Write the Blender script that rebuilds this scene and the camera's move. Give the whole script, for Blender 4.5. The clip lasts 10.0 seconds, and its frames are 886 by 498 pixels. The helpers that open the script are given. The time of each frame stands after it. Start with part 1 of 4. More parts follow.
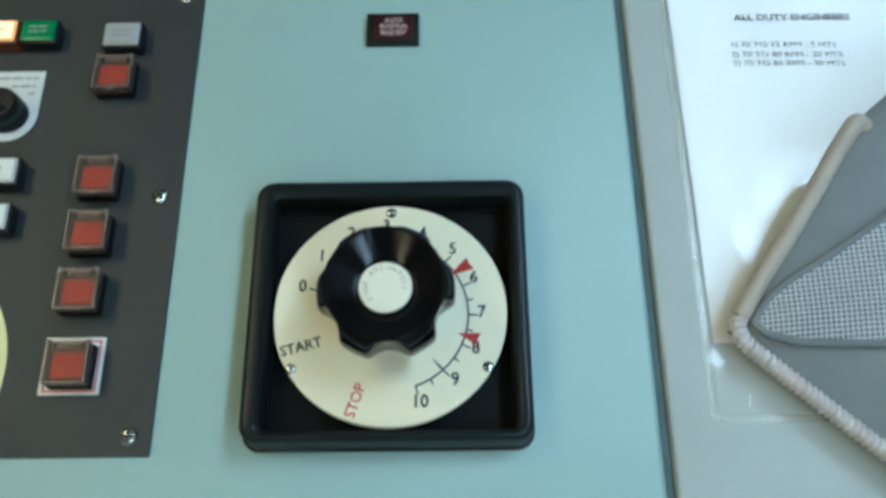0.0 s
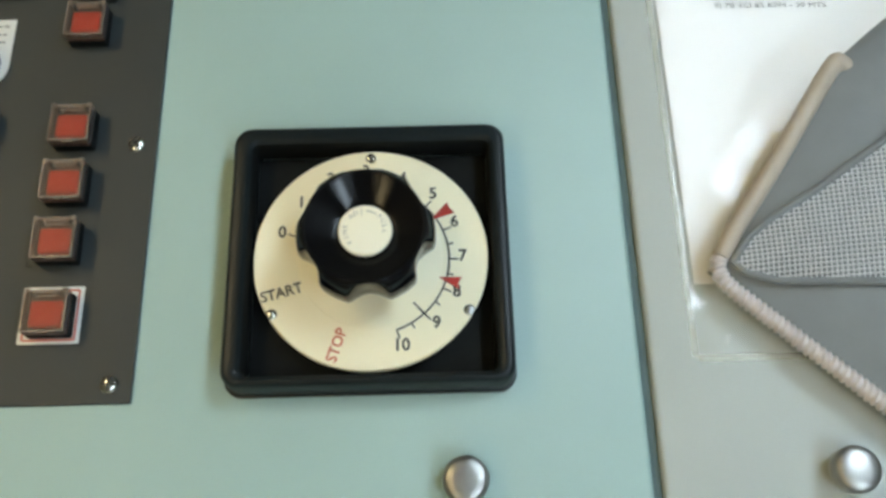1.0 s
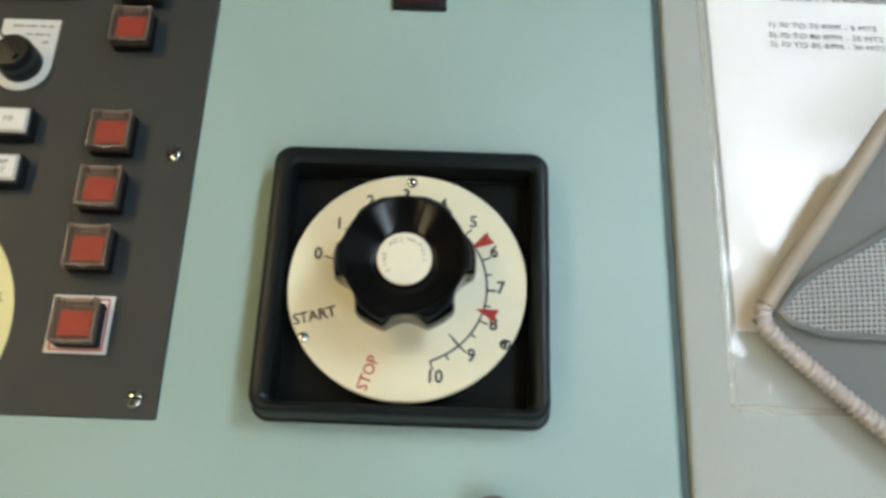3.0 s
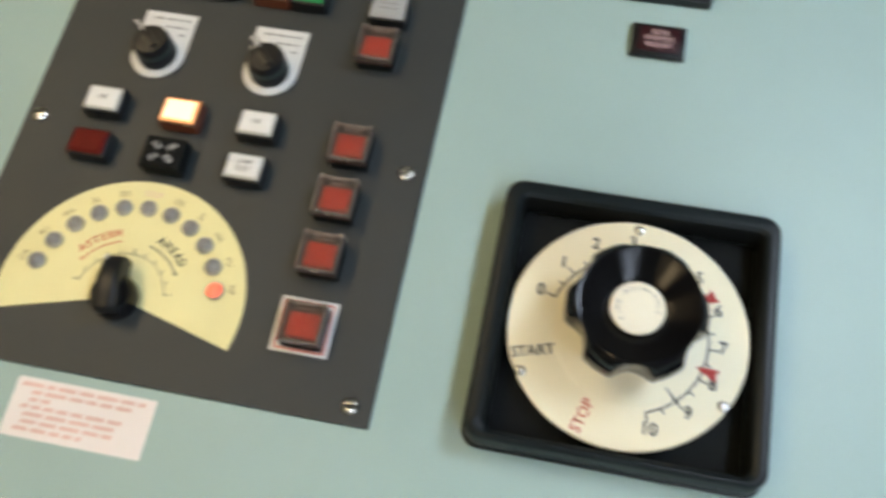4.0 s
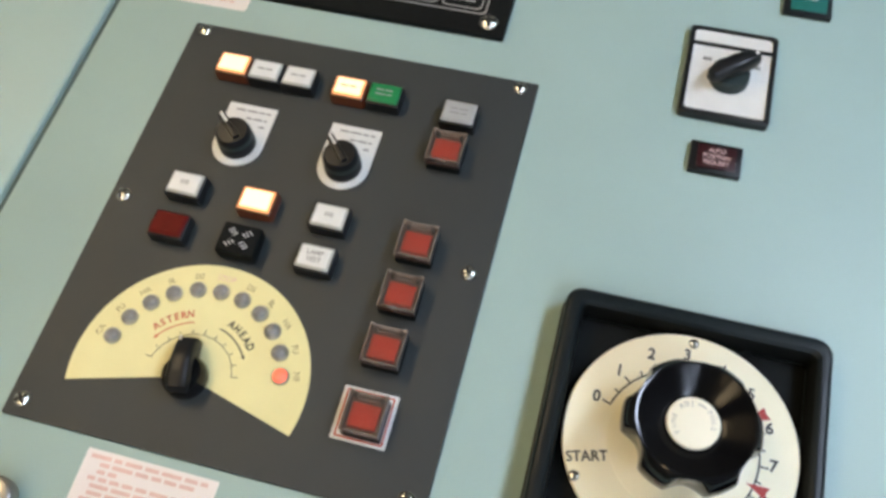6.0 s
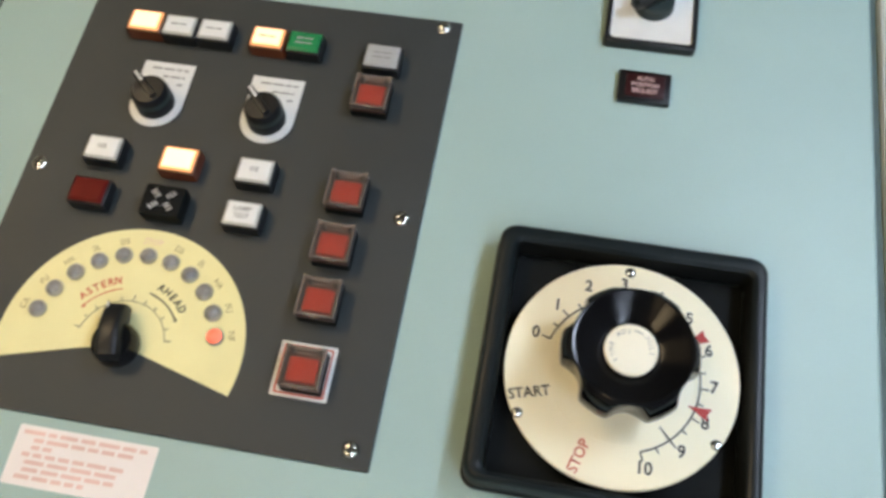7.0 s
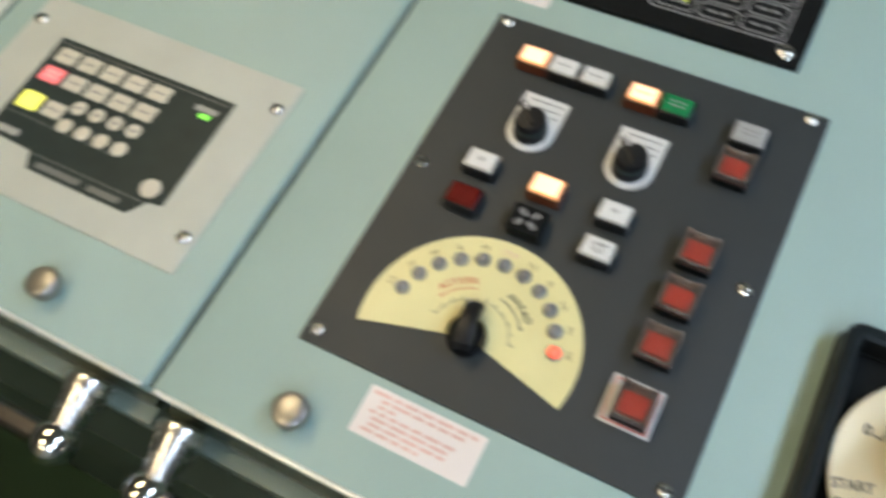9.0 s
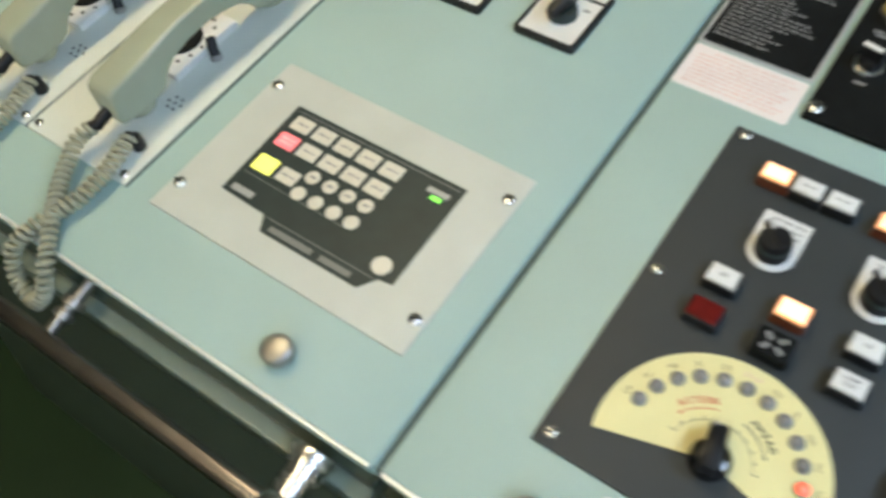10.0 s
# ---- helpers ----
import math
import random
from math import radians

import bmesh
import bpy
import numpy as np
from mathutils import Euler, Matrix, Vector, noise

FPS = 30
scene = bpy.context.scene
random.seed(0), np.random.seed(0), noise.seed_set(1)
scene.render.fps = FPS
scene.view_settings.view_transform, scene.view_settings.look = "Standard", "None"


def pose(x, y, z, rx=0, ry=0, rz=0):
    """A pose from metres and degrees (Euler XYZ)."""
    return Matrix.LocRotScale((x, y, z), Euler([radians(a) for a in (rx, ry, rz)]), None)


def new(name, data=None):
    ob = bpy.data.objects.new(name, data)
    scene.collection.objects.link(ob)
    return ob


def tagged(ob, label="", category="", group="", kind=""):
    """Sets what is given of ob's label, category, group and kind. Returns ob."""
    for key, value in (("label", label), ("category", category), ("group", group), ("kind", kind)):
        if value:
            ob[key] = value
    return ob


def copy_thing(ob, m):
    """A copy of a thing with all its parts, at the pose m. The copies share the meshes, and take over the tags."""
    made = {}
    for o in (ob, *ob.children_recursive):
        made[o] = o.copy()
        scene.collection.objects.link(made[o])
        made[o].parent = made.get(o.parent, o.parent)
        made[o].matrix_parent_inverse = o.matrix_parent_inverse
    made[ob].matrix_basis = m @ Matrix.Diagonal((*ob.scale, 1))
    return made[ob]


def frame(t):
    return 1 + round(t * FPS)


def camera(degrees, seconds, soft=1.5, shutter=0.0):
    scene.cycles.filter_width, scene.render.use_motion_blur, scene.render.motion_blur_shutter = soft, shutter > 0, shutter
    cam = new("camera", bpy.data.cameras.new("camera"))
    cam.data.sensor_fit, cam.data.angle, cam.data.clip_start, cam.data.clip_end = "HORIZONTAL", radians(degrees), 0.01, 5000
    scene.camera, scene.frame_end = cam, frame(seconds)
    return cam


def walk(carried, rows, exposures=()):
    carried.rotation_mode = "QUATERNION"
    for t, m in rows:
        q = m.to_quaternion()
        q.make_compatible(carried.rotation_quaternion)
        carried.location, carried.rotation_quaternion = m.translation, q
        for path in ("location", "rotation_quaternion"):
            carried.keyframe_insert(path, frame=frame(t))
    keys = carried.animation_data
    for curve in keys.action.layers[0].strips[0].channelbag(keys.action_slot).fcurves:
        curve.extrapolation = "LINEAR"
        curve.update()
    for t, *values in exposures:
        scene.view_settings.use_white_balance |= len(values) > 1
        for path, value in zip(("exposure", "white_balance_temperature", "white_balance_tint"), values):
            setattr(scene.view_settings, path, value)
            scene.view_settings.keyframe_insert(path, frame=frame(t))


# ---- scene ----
# The desk top of a ship's engine control console. Things are laid out on the desk's own plane:
# x along the desk, y up its slope, z out of it. DESK turns that plane into the room.
SLOPE, HEIGHT = 9.0, 0.90
DESK = pose(0, 0, HEIGHT, SLOPE, 0, 0)

cam = camera(53.6, 10.0, soft=3.2, shutter=0.6)
PATH = [
    (0.0, 0.1699, -0.0938, 0.4650, 23.33, 0.58, -0.52),
    (0.5, 0.1670, -0.1017, 0.4613, 21.96, 0.17, 0.59),
    (1.0, 0.1731, -0.1052, 0.4582, 21.25, 0.03, -1.47),
    (1.5, 0.1688, -0.0991, 0.4562, 20.89, -0.61, -0.59),
    (2.0, 0.1674, -0.0985, 0.4561, 21.65, -0.53, -0.45),
    (2.2, 0.1665, -0.0957, 0.4577, 21.68, -0.62, -0.09),
    (3.3, 0.1506, -0.0875, 0.4525, 21.49, 0.36, 3.65),
    (3.5, 0.1397, -0.0866, 0.4551, 22.57, 1.10, 5.33),
    (4.0, 0.0908, -0.0901, 0.4628, 23.08, 2.74, 11.24),
    (4.5, 0.0544, -0.0963, 0.4781, 25.25, 2.31, 15.44),
    (5.0, 0.0509, -0.0844, 0.4885, 27.29, 2.51, 15.49),
    (5.2, 0.0533, -0.0820, 0.4910, 27.82, 2.25, 15.42),
    (6.3, 0.0674, -0.0889, 0.4908, 27.06, 2.67, 14.00),
    (6.5, 0.0680, -0.0903, 0.4874, 26.43, 2.64, 13.06),
    (7.0, 0.0837, -0.0884, 0.4767, 24.98, 2.01, 10.18),
    (7.5, 0.0891, -0.0846, 0.4781, 25.19, 2.04, 9.11),
    (8.0, 0.0726, -0.0924, 0.4753, 24.95, 2.67, 11.61),
    (8.5, 0.0248, -0.1126, 0.4928, 26.01, 4.20, 19.67),
    (9.0, -0.0203, -0.1462, 0.5202, 28.74, 4.71, 27.38),
    (9.5, -0.0589, -0.1825, 0.5433, 33.79, 5.42, 34.96),
    (9.7, -0.0732, -0.1819, 0.5503, 34.09, 4.79, 36.23),
    (10.0, -0.1328, -0.1848, 0.5405, 33.29, 5.09, 35.07),
]
EXPOSURES = [(0.0, -0.30, 5600, -6), (0.5, -0.21, 6200, 0), (1.0, -0.16, 6900, 4), (1.5, -0.18, 7150, 7), (2.2, -0.16, 7150, 7), (3.5, -0.25, 7000, 9), (4.0, 0.0, 6900, 13),
             (4.5, 0.02, 6600, 15), (6.5, 0.03, 6650, 15), (7.8, 0.03, 6830, 14), (8.5, 0.02, 6600, 13), (9.0, 0.0, 6400, 12), (9.5, -0.02, 6220, 10), (10.0, 0.2, 6130, 9)]
walk(cam, [(t, DESK @ pose(x, y, z, rx, ry, rz)) for t, x, y, z, rx, ry, rz in PATH], EXPOSURES)

# ---- light: a closed control room lit by rows of ceiling lamps ----
LAMP_POWER = 18.3
world = bpy.data.worlds.new("world")
scene.world = world
world.use_nodes = True
world.node_tree.nodes["Background"].inputs[0].default_value = (0.5, 0.55, 0.55, 1)
world.node_tree.nodes["Background"].inputs[1].default_value = 0.02


# ---- materials ----
def node_mat(name, color, rough=0.5, metal=0.0, vary=0.12, scale=30.0, bump=0.0, bump_scale=400.0, stain=None,
             stain_scale=5.0, stain_amount=0.3, coat=0.0, spec=0.5, emit=None, power=0.0, rough_vary=0.0):
    m = bpy.data.materials.new(name)
    m.use_nodes = True
    nt = m.node_tree
    b = nt.nodes["Principled BSDF"]
    tc = nt.nodes.new("ShaderNodeTexCoord")
    n1 = nt.nodes.new("ShaderNodeTexNoise")
    n1.inputs["Scale"].default_value, n1.inputs["Detail"].default_value = scale, 6
    nt.links.new(tc.outputs["Object"], n1.inputs["Vector"])
    ramp = nt.nodes.new("ShaderNodeMapRange")
    ramp.inputs["From Min"].default_value, ramp.inputs["From Max"].default_value = 0.0, 1.0
    ramp.inputs["To Min"].default_value, ramp.inputs["To Max"].default_value = 1 - 2 * vary, 1 + 2 * vary
    nt.links.new(n1.outputs["Fac"], ramp.inputs["Value"])
    mul = nt.nodes.new("ShaderNodeVectorMath")
    mul.operation = "SCALE"
    mul.inputs[0].default_value = color
    nt.links.new(ramp.outputs["Result"], mul.inputs["Scale"])
    out = mul.outputs["Vector"]
    if stain:
        n2 = nt.nodes.new("ShaderNodeTexNoise")
        n2.inputs["Scale"].default_value, n2.inputs["Detail"].default_value, n2.inputs["Distortion"].default_value = stain_scale, 2.5, 0.2
        nt.links.new(tc.outputs["Object"], n2.inputs["Vector"])
        r2 = nt.nodes.new("ShaderNodeMapRange")
        r2.inputs["From Min"].default_value, r2.inputs["From Max"].default_value = 0.20, 1.0
        r2.inputs["To Max"].default_value = min(1.0, 1.6 * stain_amount)
        nt.links.new(n2.outputs["Fac"], r2.inputs["Value"])
        mix = nt.nodes.new("ShaderNodeMix")
        mix.data_type = "RGBA"
        mix.inputs["B"].default_value = (0, 0, 0, 1)
        mix.inputs[7].default_value = (*stain, 1)
        nt.links.new(r2.outputs["Result"], mix.inputs[0])
        nt.links.new(out, mix.inputs[6])
        out = mix.outputs[2]
    nt.links.new(out, b.inputs["Base Color"])
    b.inputs["Roughness"].default_value, b.inputs["Metallic"].default_value = rough, metal
    b.inputs["Coat Weight"].default_value, b.inputs["Specular IOR Level"].default_value = coat, spec
    if rough_vary:
        rr = nt.nodes.new("ShaderNodeMapRange")
        rr.inputs["From Min"].default_value, rr.inputs["From Max"].default_value = 0.0, 1.0
        rr.inputs["To Min"].default_value, rr.inputs["To Max"].default_value = rough - 2 * rough_vary, rough + 2 * rough_vary
        nt.links.new(n1.outputs["Fac"], rr.inputs["Value"])
        nt.links.new(rr.outputs["Result"], b.inputs["Roughness"])
    if bump:
        n3 = nt.nodes.new("ShaderNodeTexNoise")
        n3.inputs["Scale"].default_value, n3.inputs["Detail"].default_value = bump_scale, 3
        nt.links.new(tc.outputs["Object"], n3.inputs["Vector"])
        bp = nt.nodes.new("ShaderNodeBump")
        bp.inputs["Strength"].default_value, bp.inputs["Distance"].default_value = bump, 0.001
        nt.links.new(n3.outputs["Fac"], bp.inputs["Height"])
        nt.links.new(bp.outputs["Normal"], b.inputs["Normal"])
    if emit:
        b.inputs["Emission Color"].default_value = (*emit, 1)
        b.inputs["Emission Strength"].default_value = power
    return m


def clear_mat(name, tint, gloss=0.12, rough=0.12, haze=0.0, haze_color=(0.6, 0.6, 0.58), bump=0.0, bump_scale=40):
    """Clear plastic: see-through, with a Fresnel gloss and a little haze."""
    m = bpy.data.materials.new(name)
    m.use_nodes = True
    nt = m.node_tree
    nt.nodes.remove(nt.nodes["Principled BSDF"])
    outn = nt.nodes["Material Output"]
    tr = nt.nodes.new("ShaderNodeBsdfTransparent")
    tr.inputs[0].default_value = (*tint, 1)
    gl = nt.nodes.new("ShaderNodeBsdfGlossy")
    gl.inputs["Roughness"].default_value = rough
    df = nt.nodes.new("ShaderNodeBsdfDiffuse")
    df.inputs[0].default_value = (*haze_color, 1)
    m1, m2 = nt.nodes.new("ShaderNodeMixShader"), nt.nodes.new("ShaderNodeMixShader")
    m1.inputs[0].default_value = haze
    nt.links.new(tr.outputs[0], m1.inputs[1])
    nt.links.new(df.outputs[0], m1.inputs[2])
    lw = nt.nodes.new("ShaderNodeFresnel")
    lw.inputs["IOR"].default_value = 1.3 + gloss
    nt.links.new(lw.outputs[0], m2.inputs[0])
    nt.links.new(m1.outputs[0], m2.inputs[1])
    nt.links.new(gl.outputs[0], m2.inputs[2])
    nt.links.new(m2.outputs[0], outn.inputs[0])
    if bump:
        tc, n3, bp = nt.nodes.new("ShaderNodeTexCoord"), nt.nodes.new("ShaderNodeTexNoise"), nt.nodes.new("ShaderNodeBump")
        n3.inputs["Scale"].default_value = bump_scale
        nt.links.new(tc.outputs["Object"], n3.inputs["Vector"])
        bp.inputs["Strength"].default_value, bp.inputs["Distance"].default_value = bump, 0.004
        nt.links.new(n3.outputs["Fac"], bp.inputs["Height"])
        nt.links.new(bp.outputs["Normal"], gl.inputs["Normal"])
        nt.links.new(bp.outputs["Normal"], lw.inputs["Normal"])
    return m


M = {}
M["mint"] = node_mat("mint_paint", (0.315, 0.435, 0.400), 0.46, spec=0.5, vary=0.05, scale=9, bump=0.12, bump_scale=700, rough_vary=0.03)
M["pale"] = node_mat("pale_grey_paint", (0.395, 0.430, 0.405), 0.46, spec=0.5, vary=0.05, scale=11, bump=0.12, bump_scale=700, rough_vary=0.03)
M["groove"] = node_mat("groove_shadow_rubber", (0.06, 0.095, 0.09), 0.6, vary=0.2, scale=60)
# grey-green lightened: the light falling on the lip is in its colour
M["lip"] = node_mat("lit_grey_green_paint", (0.20, 0.245, 0.20), 0.32, vary=0.1, scale=20, bump=0.1)
# far darker grey-green for the panels below the lip
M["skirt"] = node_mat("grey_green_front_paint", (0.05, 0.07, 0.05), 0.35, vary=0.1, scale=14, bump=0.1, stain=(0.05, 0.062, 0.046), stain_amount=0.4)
M["slate"] = node_mat("slate_grey_enamel", (0.0205, 0.0265, 0.0280), 0.52, spec=0.52, vary=0.08, scale=40, bump=0.25, bump_scale=1100, stain=(0.029, 0.037, 0.039), stain_scale=12, stain_amount=0.5, rough_vary=0.06)
M["beige"] = node_mat("beige_grey_anodised_plate", (0.49, 0.52, 0.47), 0.45, vary=0.06, scale=25, bump=0.1, bump_scale=900, stain=(0.44, 0.465, 0.415), stain_scale=8)
M["phone_plate"] = node_mat("light_grey_phone_plate", (0.64, 0.68, 0.62), 0.33, vary=0.06, scale=20, bump=0.1, stain=(0.56, 0.59, 0.52), stain_scale=9)
M["black"] = node_mat("black_plastic", (0.008, 0.009, 0.010), 0.38, spec=0.35, vary=0.25, scale=90, bump=0.08, bump_scale=900)
M["black_matt"] = node_mat("black_matt_plastic", (0.004, 0.005, 0.005), 0.7, spec=0.15, vary=0.3, scale=70, bump=0.2, bump_scale=900, stain=(0.008, 0.010, 0.010), stain_scale=20)
M["housing"] = node_mat("blue_black_moulded_housing", (0.006, 0.010, 0.012), 0.36, spec=0.24, vary=0.2, scale=50, bump=0.12, bump_scale=800, stain=(0.010, 0.014, 0.014), stain_scale=14, stain_amount=0.4)
M["bakelite"] = node_mat("polished_black_bakelite", (0.004, 0.004, 0.005), 0.13, vary=0.1, scale=60, spec=0.4)
M["turned"] = node_mat("lathe_turned_bakelite", (0.003, 0.003, 0.0035), 0.20, vary=0.1, scale=60, spec=0.22)
tangent = M["turned"].node_tree.nodes.new("ShaderNodeTangent")
tangent.direction_type, tangent.axis = "RADIAL", "Z"
M["turned"].node_tree.nodes["Principled BSDF"].inputs["Anisotropic"].default_value = 0.80
M["turned"].node_tree.nodes["Principled BSDF"].inputs["Anisotropic Rotation"].default_value = 0.25
M["turned"].node_tree.links.new(tangent.outputs[0], M["turned"].node_tree.nodes["Principled BSDF"].inputs["Tangent"])
M["keypad"] = node_mat("charcoal_membrane", (0.020, 0.033, 0.031), 0.45, spec=0.3, vary=0.12, scale=60, bump=0.1, bump_scale=600)
M["key_line"] = node_mat("grey_membrane_line", (0.16, 0.17, 0.16), 0.45, vary=0.1)
M["chrome"] = node_mat("chrome", (0.75, 0.74, 0.70), 0.10, 1.0, vary=0.06, scale=80, rough_vary=0.04)
M["bracket_chrome"] = node_mat("brushed_chrome", (0.82, 0.81, 0.78), 0.26, 1.0, vary=0.06, scale=80, rough_vary=0.04)
M["satin"] = node_mat("satin_nickel", (0.38, 0.37, 0.345), 0.40, 1.0, vary=0.1, scale=120, rough_vary=0.06)
M["bezel"] = node_mat("grey_lamp_bezel", (0.34, 0.33, 0.30), 0.3, 0.85, vary=0.15, scale=200)
# bright tone for the highlight painted along the desk's front edge
M["edge_glint"] = node_mat("painted_edge_glint", (0.80, 0.82, 0.78), 0.32, 0.4, vary=0.1, scale=25)
M["rail"] = node_mat("dull_chromed_rail", (0.30, 0.28, 0.27), 0.26, 1.0, vary=0.15, scale=40, stain=(0.16, 0.13, 0.11), stain_scale=15)
M["slot"] = node_mat("dark_screw_slot", (0.02, 0.02, 0.018), 0.6)
M["cream"] = node_mat("cream_dial_plastic", (0.84, 0.81, 0.66), 0.35, vary=0.04, scale=35, coat=0.1, stain=(0.74, 0.66, 0.44), stain_scale=9, stain_amount=0.35)
M["dial"] = node_mat("cream_dial_face", (0.85, 0.795, 0.58), 0.35, vary=0.03, scale=35, coat=0.1, stain=(0.78, 0.70, 0.48), stain_scale=9, stain_amount=0.3)
M["yellow"] = node_mat("pale_yellow_scale", (0.72, 0.67, 0.34), 0.4, vary=0.04, scale=40, bump=0.05, stain=(0.65, 0.58, 0.28), stain_scale=14)
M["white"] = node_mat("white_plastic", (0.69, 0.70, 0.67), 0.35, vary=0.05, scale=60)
# greyer white for the rims of the white button caps
M["white_side"] = node_mat("greyer_white_plastic", (0.44, 0.45, 0.41), 0.4, vary=0.12, scale=90)
M["grey_cap"] = node_mat("light_grey_plastic_cap", (0.36, 0.37, 0.36), 0.35, vary=0.06, scale=60)
M["paper"] = node_mat("white_paper", (0.79, 0.79, 0.79), 0.7, vary=0.03, scale=14, bump=0.15, bump_scale=60)
M["sticker"] = node_mat("white_sticker", (0.76, 0.70, 0.66), 0.45, vary=0.04, scale=30)
M["ink"] = node_mat("black_ink", (0.02, 0.02, 0.022), 0.5)
M["grey_ink"] = node_mat("grey_ink", (0.26, 0.26, 0.25), 0.5)
M["brown_ink"] = node_mat("dark_brown_ink", (0.20, 0.15, 0.06), 0.5)
M["red_ink"] = node_mat("red_ink", (0.50, 0.09, 0.05), 0.5)
M["pink_ink"] = node_mat("faded_red_ink", (0.68, 0.46, 0.40), 0.5)
M["white_ink"] = node_mat("white_ink", (0.62, 0.62, 0.60), 0.5)
M["red_flag"] = node_mat("red_pointer_tape", (0.42, 0.035, 0.025), 0.35, vary=0.1)
M["red_cap"] = node_mat("red_lens_cap", (0.60, 0.040, 0.008), 0.5, spec=0.12, vary=0.08, scale=200)
M["dark_red"] = node_mat("dark_red_lens_cap", (0.11, 0.005, 0.004), 0.5, spec=0.12, vary=0.15, scale=120)
M["well"] = node_mat("brown_button_well", (0.17, 0.085, 0.06), 0.4, vary=0.15, scale=120)
M["green_cap"] = node_mat("green_lens_cap", (0.015, 0.22, 0.075), 0.25, vary=0.12, scale=120)
M["teal_cap"] = node_mat("teal_lens_cap", (0.012, 0.13, 0.11), 0.3, vary=0.12, scale=120)
M["lit_amber"] = node_mat("lit_amber_cap", (0.85, 0.60, 0.40), 0.3, emit=(1.0, 0.62, 0.36), power=1.25)
M["amber_edge"] = node_mat("glowing_amber_rim", (0.5, 0.2, 0.06), 0.3, emit=(1.0, 0.47, 0.19), power=0.85)
M["amber_body"] = node_mat("glowing_amber_body", (0.05, 0.02, 0.01), 0.3, emit=(1.0, 0.16, 0.02), power=0.025)
M["lit_pink"] = node_mat("lit_pink_key", (0.8, 0.2, 0.2), 0.35, emit=(1.0, 0.16, 0.18), power=0.75)
M["lit_yellow"] = node_mat("lit_yellow_key", (0.8, 0.8, 0.2), 0.35, emit=(0.95, 0.95, 0.12), power=0.7)
M["lit_green"] = node_mat("lit_green_lamp", (0.2, 0.7, 0.1), 0.35, emit=(0.25, 1.0, 0.08), power=0.9)
M["lit_red"] = node_mat("lit_red_lamp", (0.85, 0.16, 0.1), 0.3, emit=(1.0, 0.12, 0.06), power=1.0)
M["lamp_off"] = node_mat("unlit_grey_lamp", (0.25, 0.25, 0.245), 0.07, vary=0.25, scale=300)
M["membrane_key"] = node_mat("ivory_membrane_key", (0.62, 0.60, 0.50), 0.4, vary=0.06, scale=120)
M["lcd"] = node_mat("backlit_display", (0.35, 0.42, 0.05), 0.3, emit=(0.75, 0.9, 0.1), power=0.6)
M["brass"] = node_mat("yellow_push_cap", (0.50, 0.34, 0.06), 0.3, vary=0.12, scale=90)
M["sage"] = node_mat("sage_green_telephone_plastic", (0.35, 0.385, 0.295), 0.16, vary=0.05, scale=30, stain=(0.32, 0.32, 0.2), stain_scale=7, stain_amount=0.4, coat=0.3)
M["cord"] = node_mat("sage_cord_plastic", (0.33, 0.34, 0.25), 0.42, vary=0.1, scale=50)
M["floor"] = node_mat("dark_green_deck_paint", (0.028, 0.052, 0.018), 0.55, spec=0.3, vary=0.2, scale=5, bump=0.15, bump_scale=90, stain=(0.034, 0.052, 0.026), stain_scale=2.5, stain_amount=0.5)
M["mat"] = node_mat("ribbed_rubber", (0.024, 0.042, 0.018), 0.6, spec=0.2, vary=0.15)
M["wall"] = node_mat("cream_wall_paint", (0.40, 0.41, 0.37), 0.55, vary=0.04, scale=3, bump=0.05)
M["ceiling"] = node_mat("white_ceiling_panel", (0.55, 0.55, 0.52), 0.6, vary=0.03, scale=3)
M["tube_warm"] = node_mat("warm_lamp_diffuser", (0.9, 0.9, 0.9), 0.4, emit=(1.19, 0.935, 0.55), power=LAMP_POWER * 0.92)
M["tube_cool"] = node_mat("cool_lamp_diffuser", (0.9, 0.9, 0.9), 0.4, emit=(0.83, 1.015, 1.27), power=LAMP_POWER * 1.72)
M["fabric"] = node_mat("grey_pouch_fabric", (0.175, 0.19, 0.195), 0.6, vary=0.08, scale=40, bump=0.3, bump_scale=900, coat=0.35)
M["strand"] = node_mat("pale_mesh_strand", (0.56, 0.57, 0.58), 0.45, vary=0.08, scale=100)
M["mesh_back"] = node_mat("blue_grey_lining", (0.13, 0.145, 0.155), 0.55, vary=0.1)
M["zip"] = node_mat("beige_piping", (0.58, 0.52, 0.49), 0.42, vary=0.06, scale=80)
# tan darkened for the shade that lies on the pouch's side piping
M["shaded_piping"] = node_mat("shaded_tan_piping", (0.40, 0.34, 0.27), 0.5, vary=0.1, scale=60, bump=0.4, bump_scale=300)
M["patch"] = node_mat("light_blue_badge", (0.48, 0.58, 0.72), 0.45, vary=0.05)
M["guard"] = clear_mat("clear_guard", (0.86, 0.78, 0.71), gloss=-0.14, rough=0.3, haze=0.05, haze_color=(0.55, 0.5, 0.46))
M["guard_rim"] = clear_mat("clear_guard_rim", (0.70, 0.58, 0.50), gloss=0.1, rough=0.25, haze=0.26, haze_color=(0.66, 0.56, 0.48))
M["guard_wall"] = clear_mat("clear_guard_wall", (0.62, 0.50, 0.43), gloss=0.0, rough=0.3, haze=0.10, haze_color=(0.46, 0.40, 0.36))
M["seam"] = clear_mat("clear_seam", (0.88, 0.89, 0.86), gloss=0.25, rough=0.15, haze=0.28, haze_color=(0.62, 0.62, 0.56))
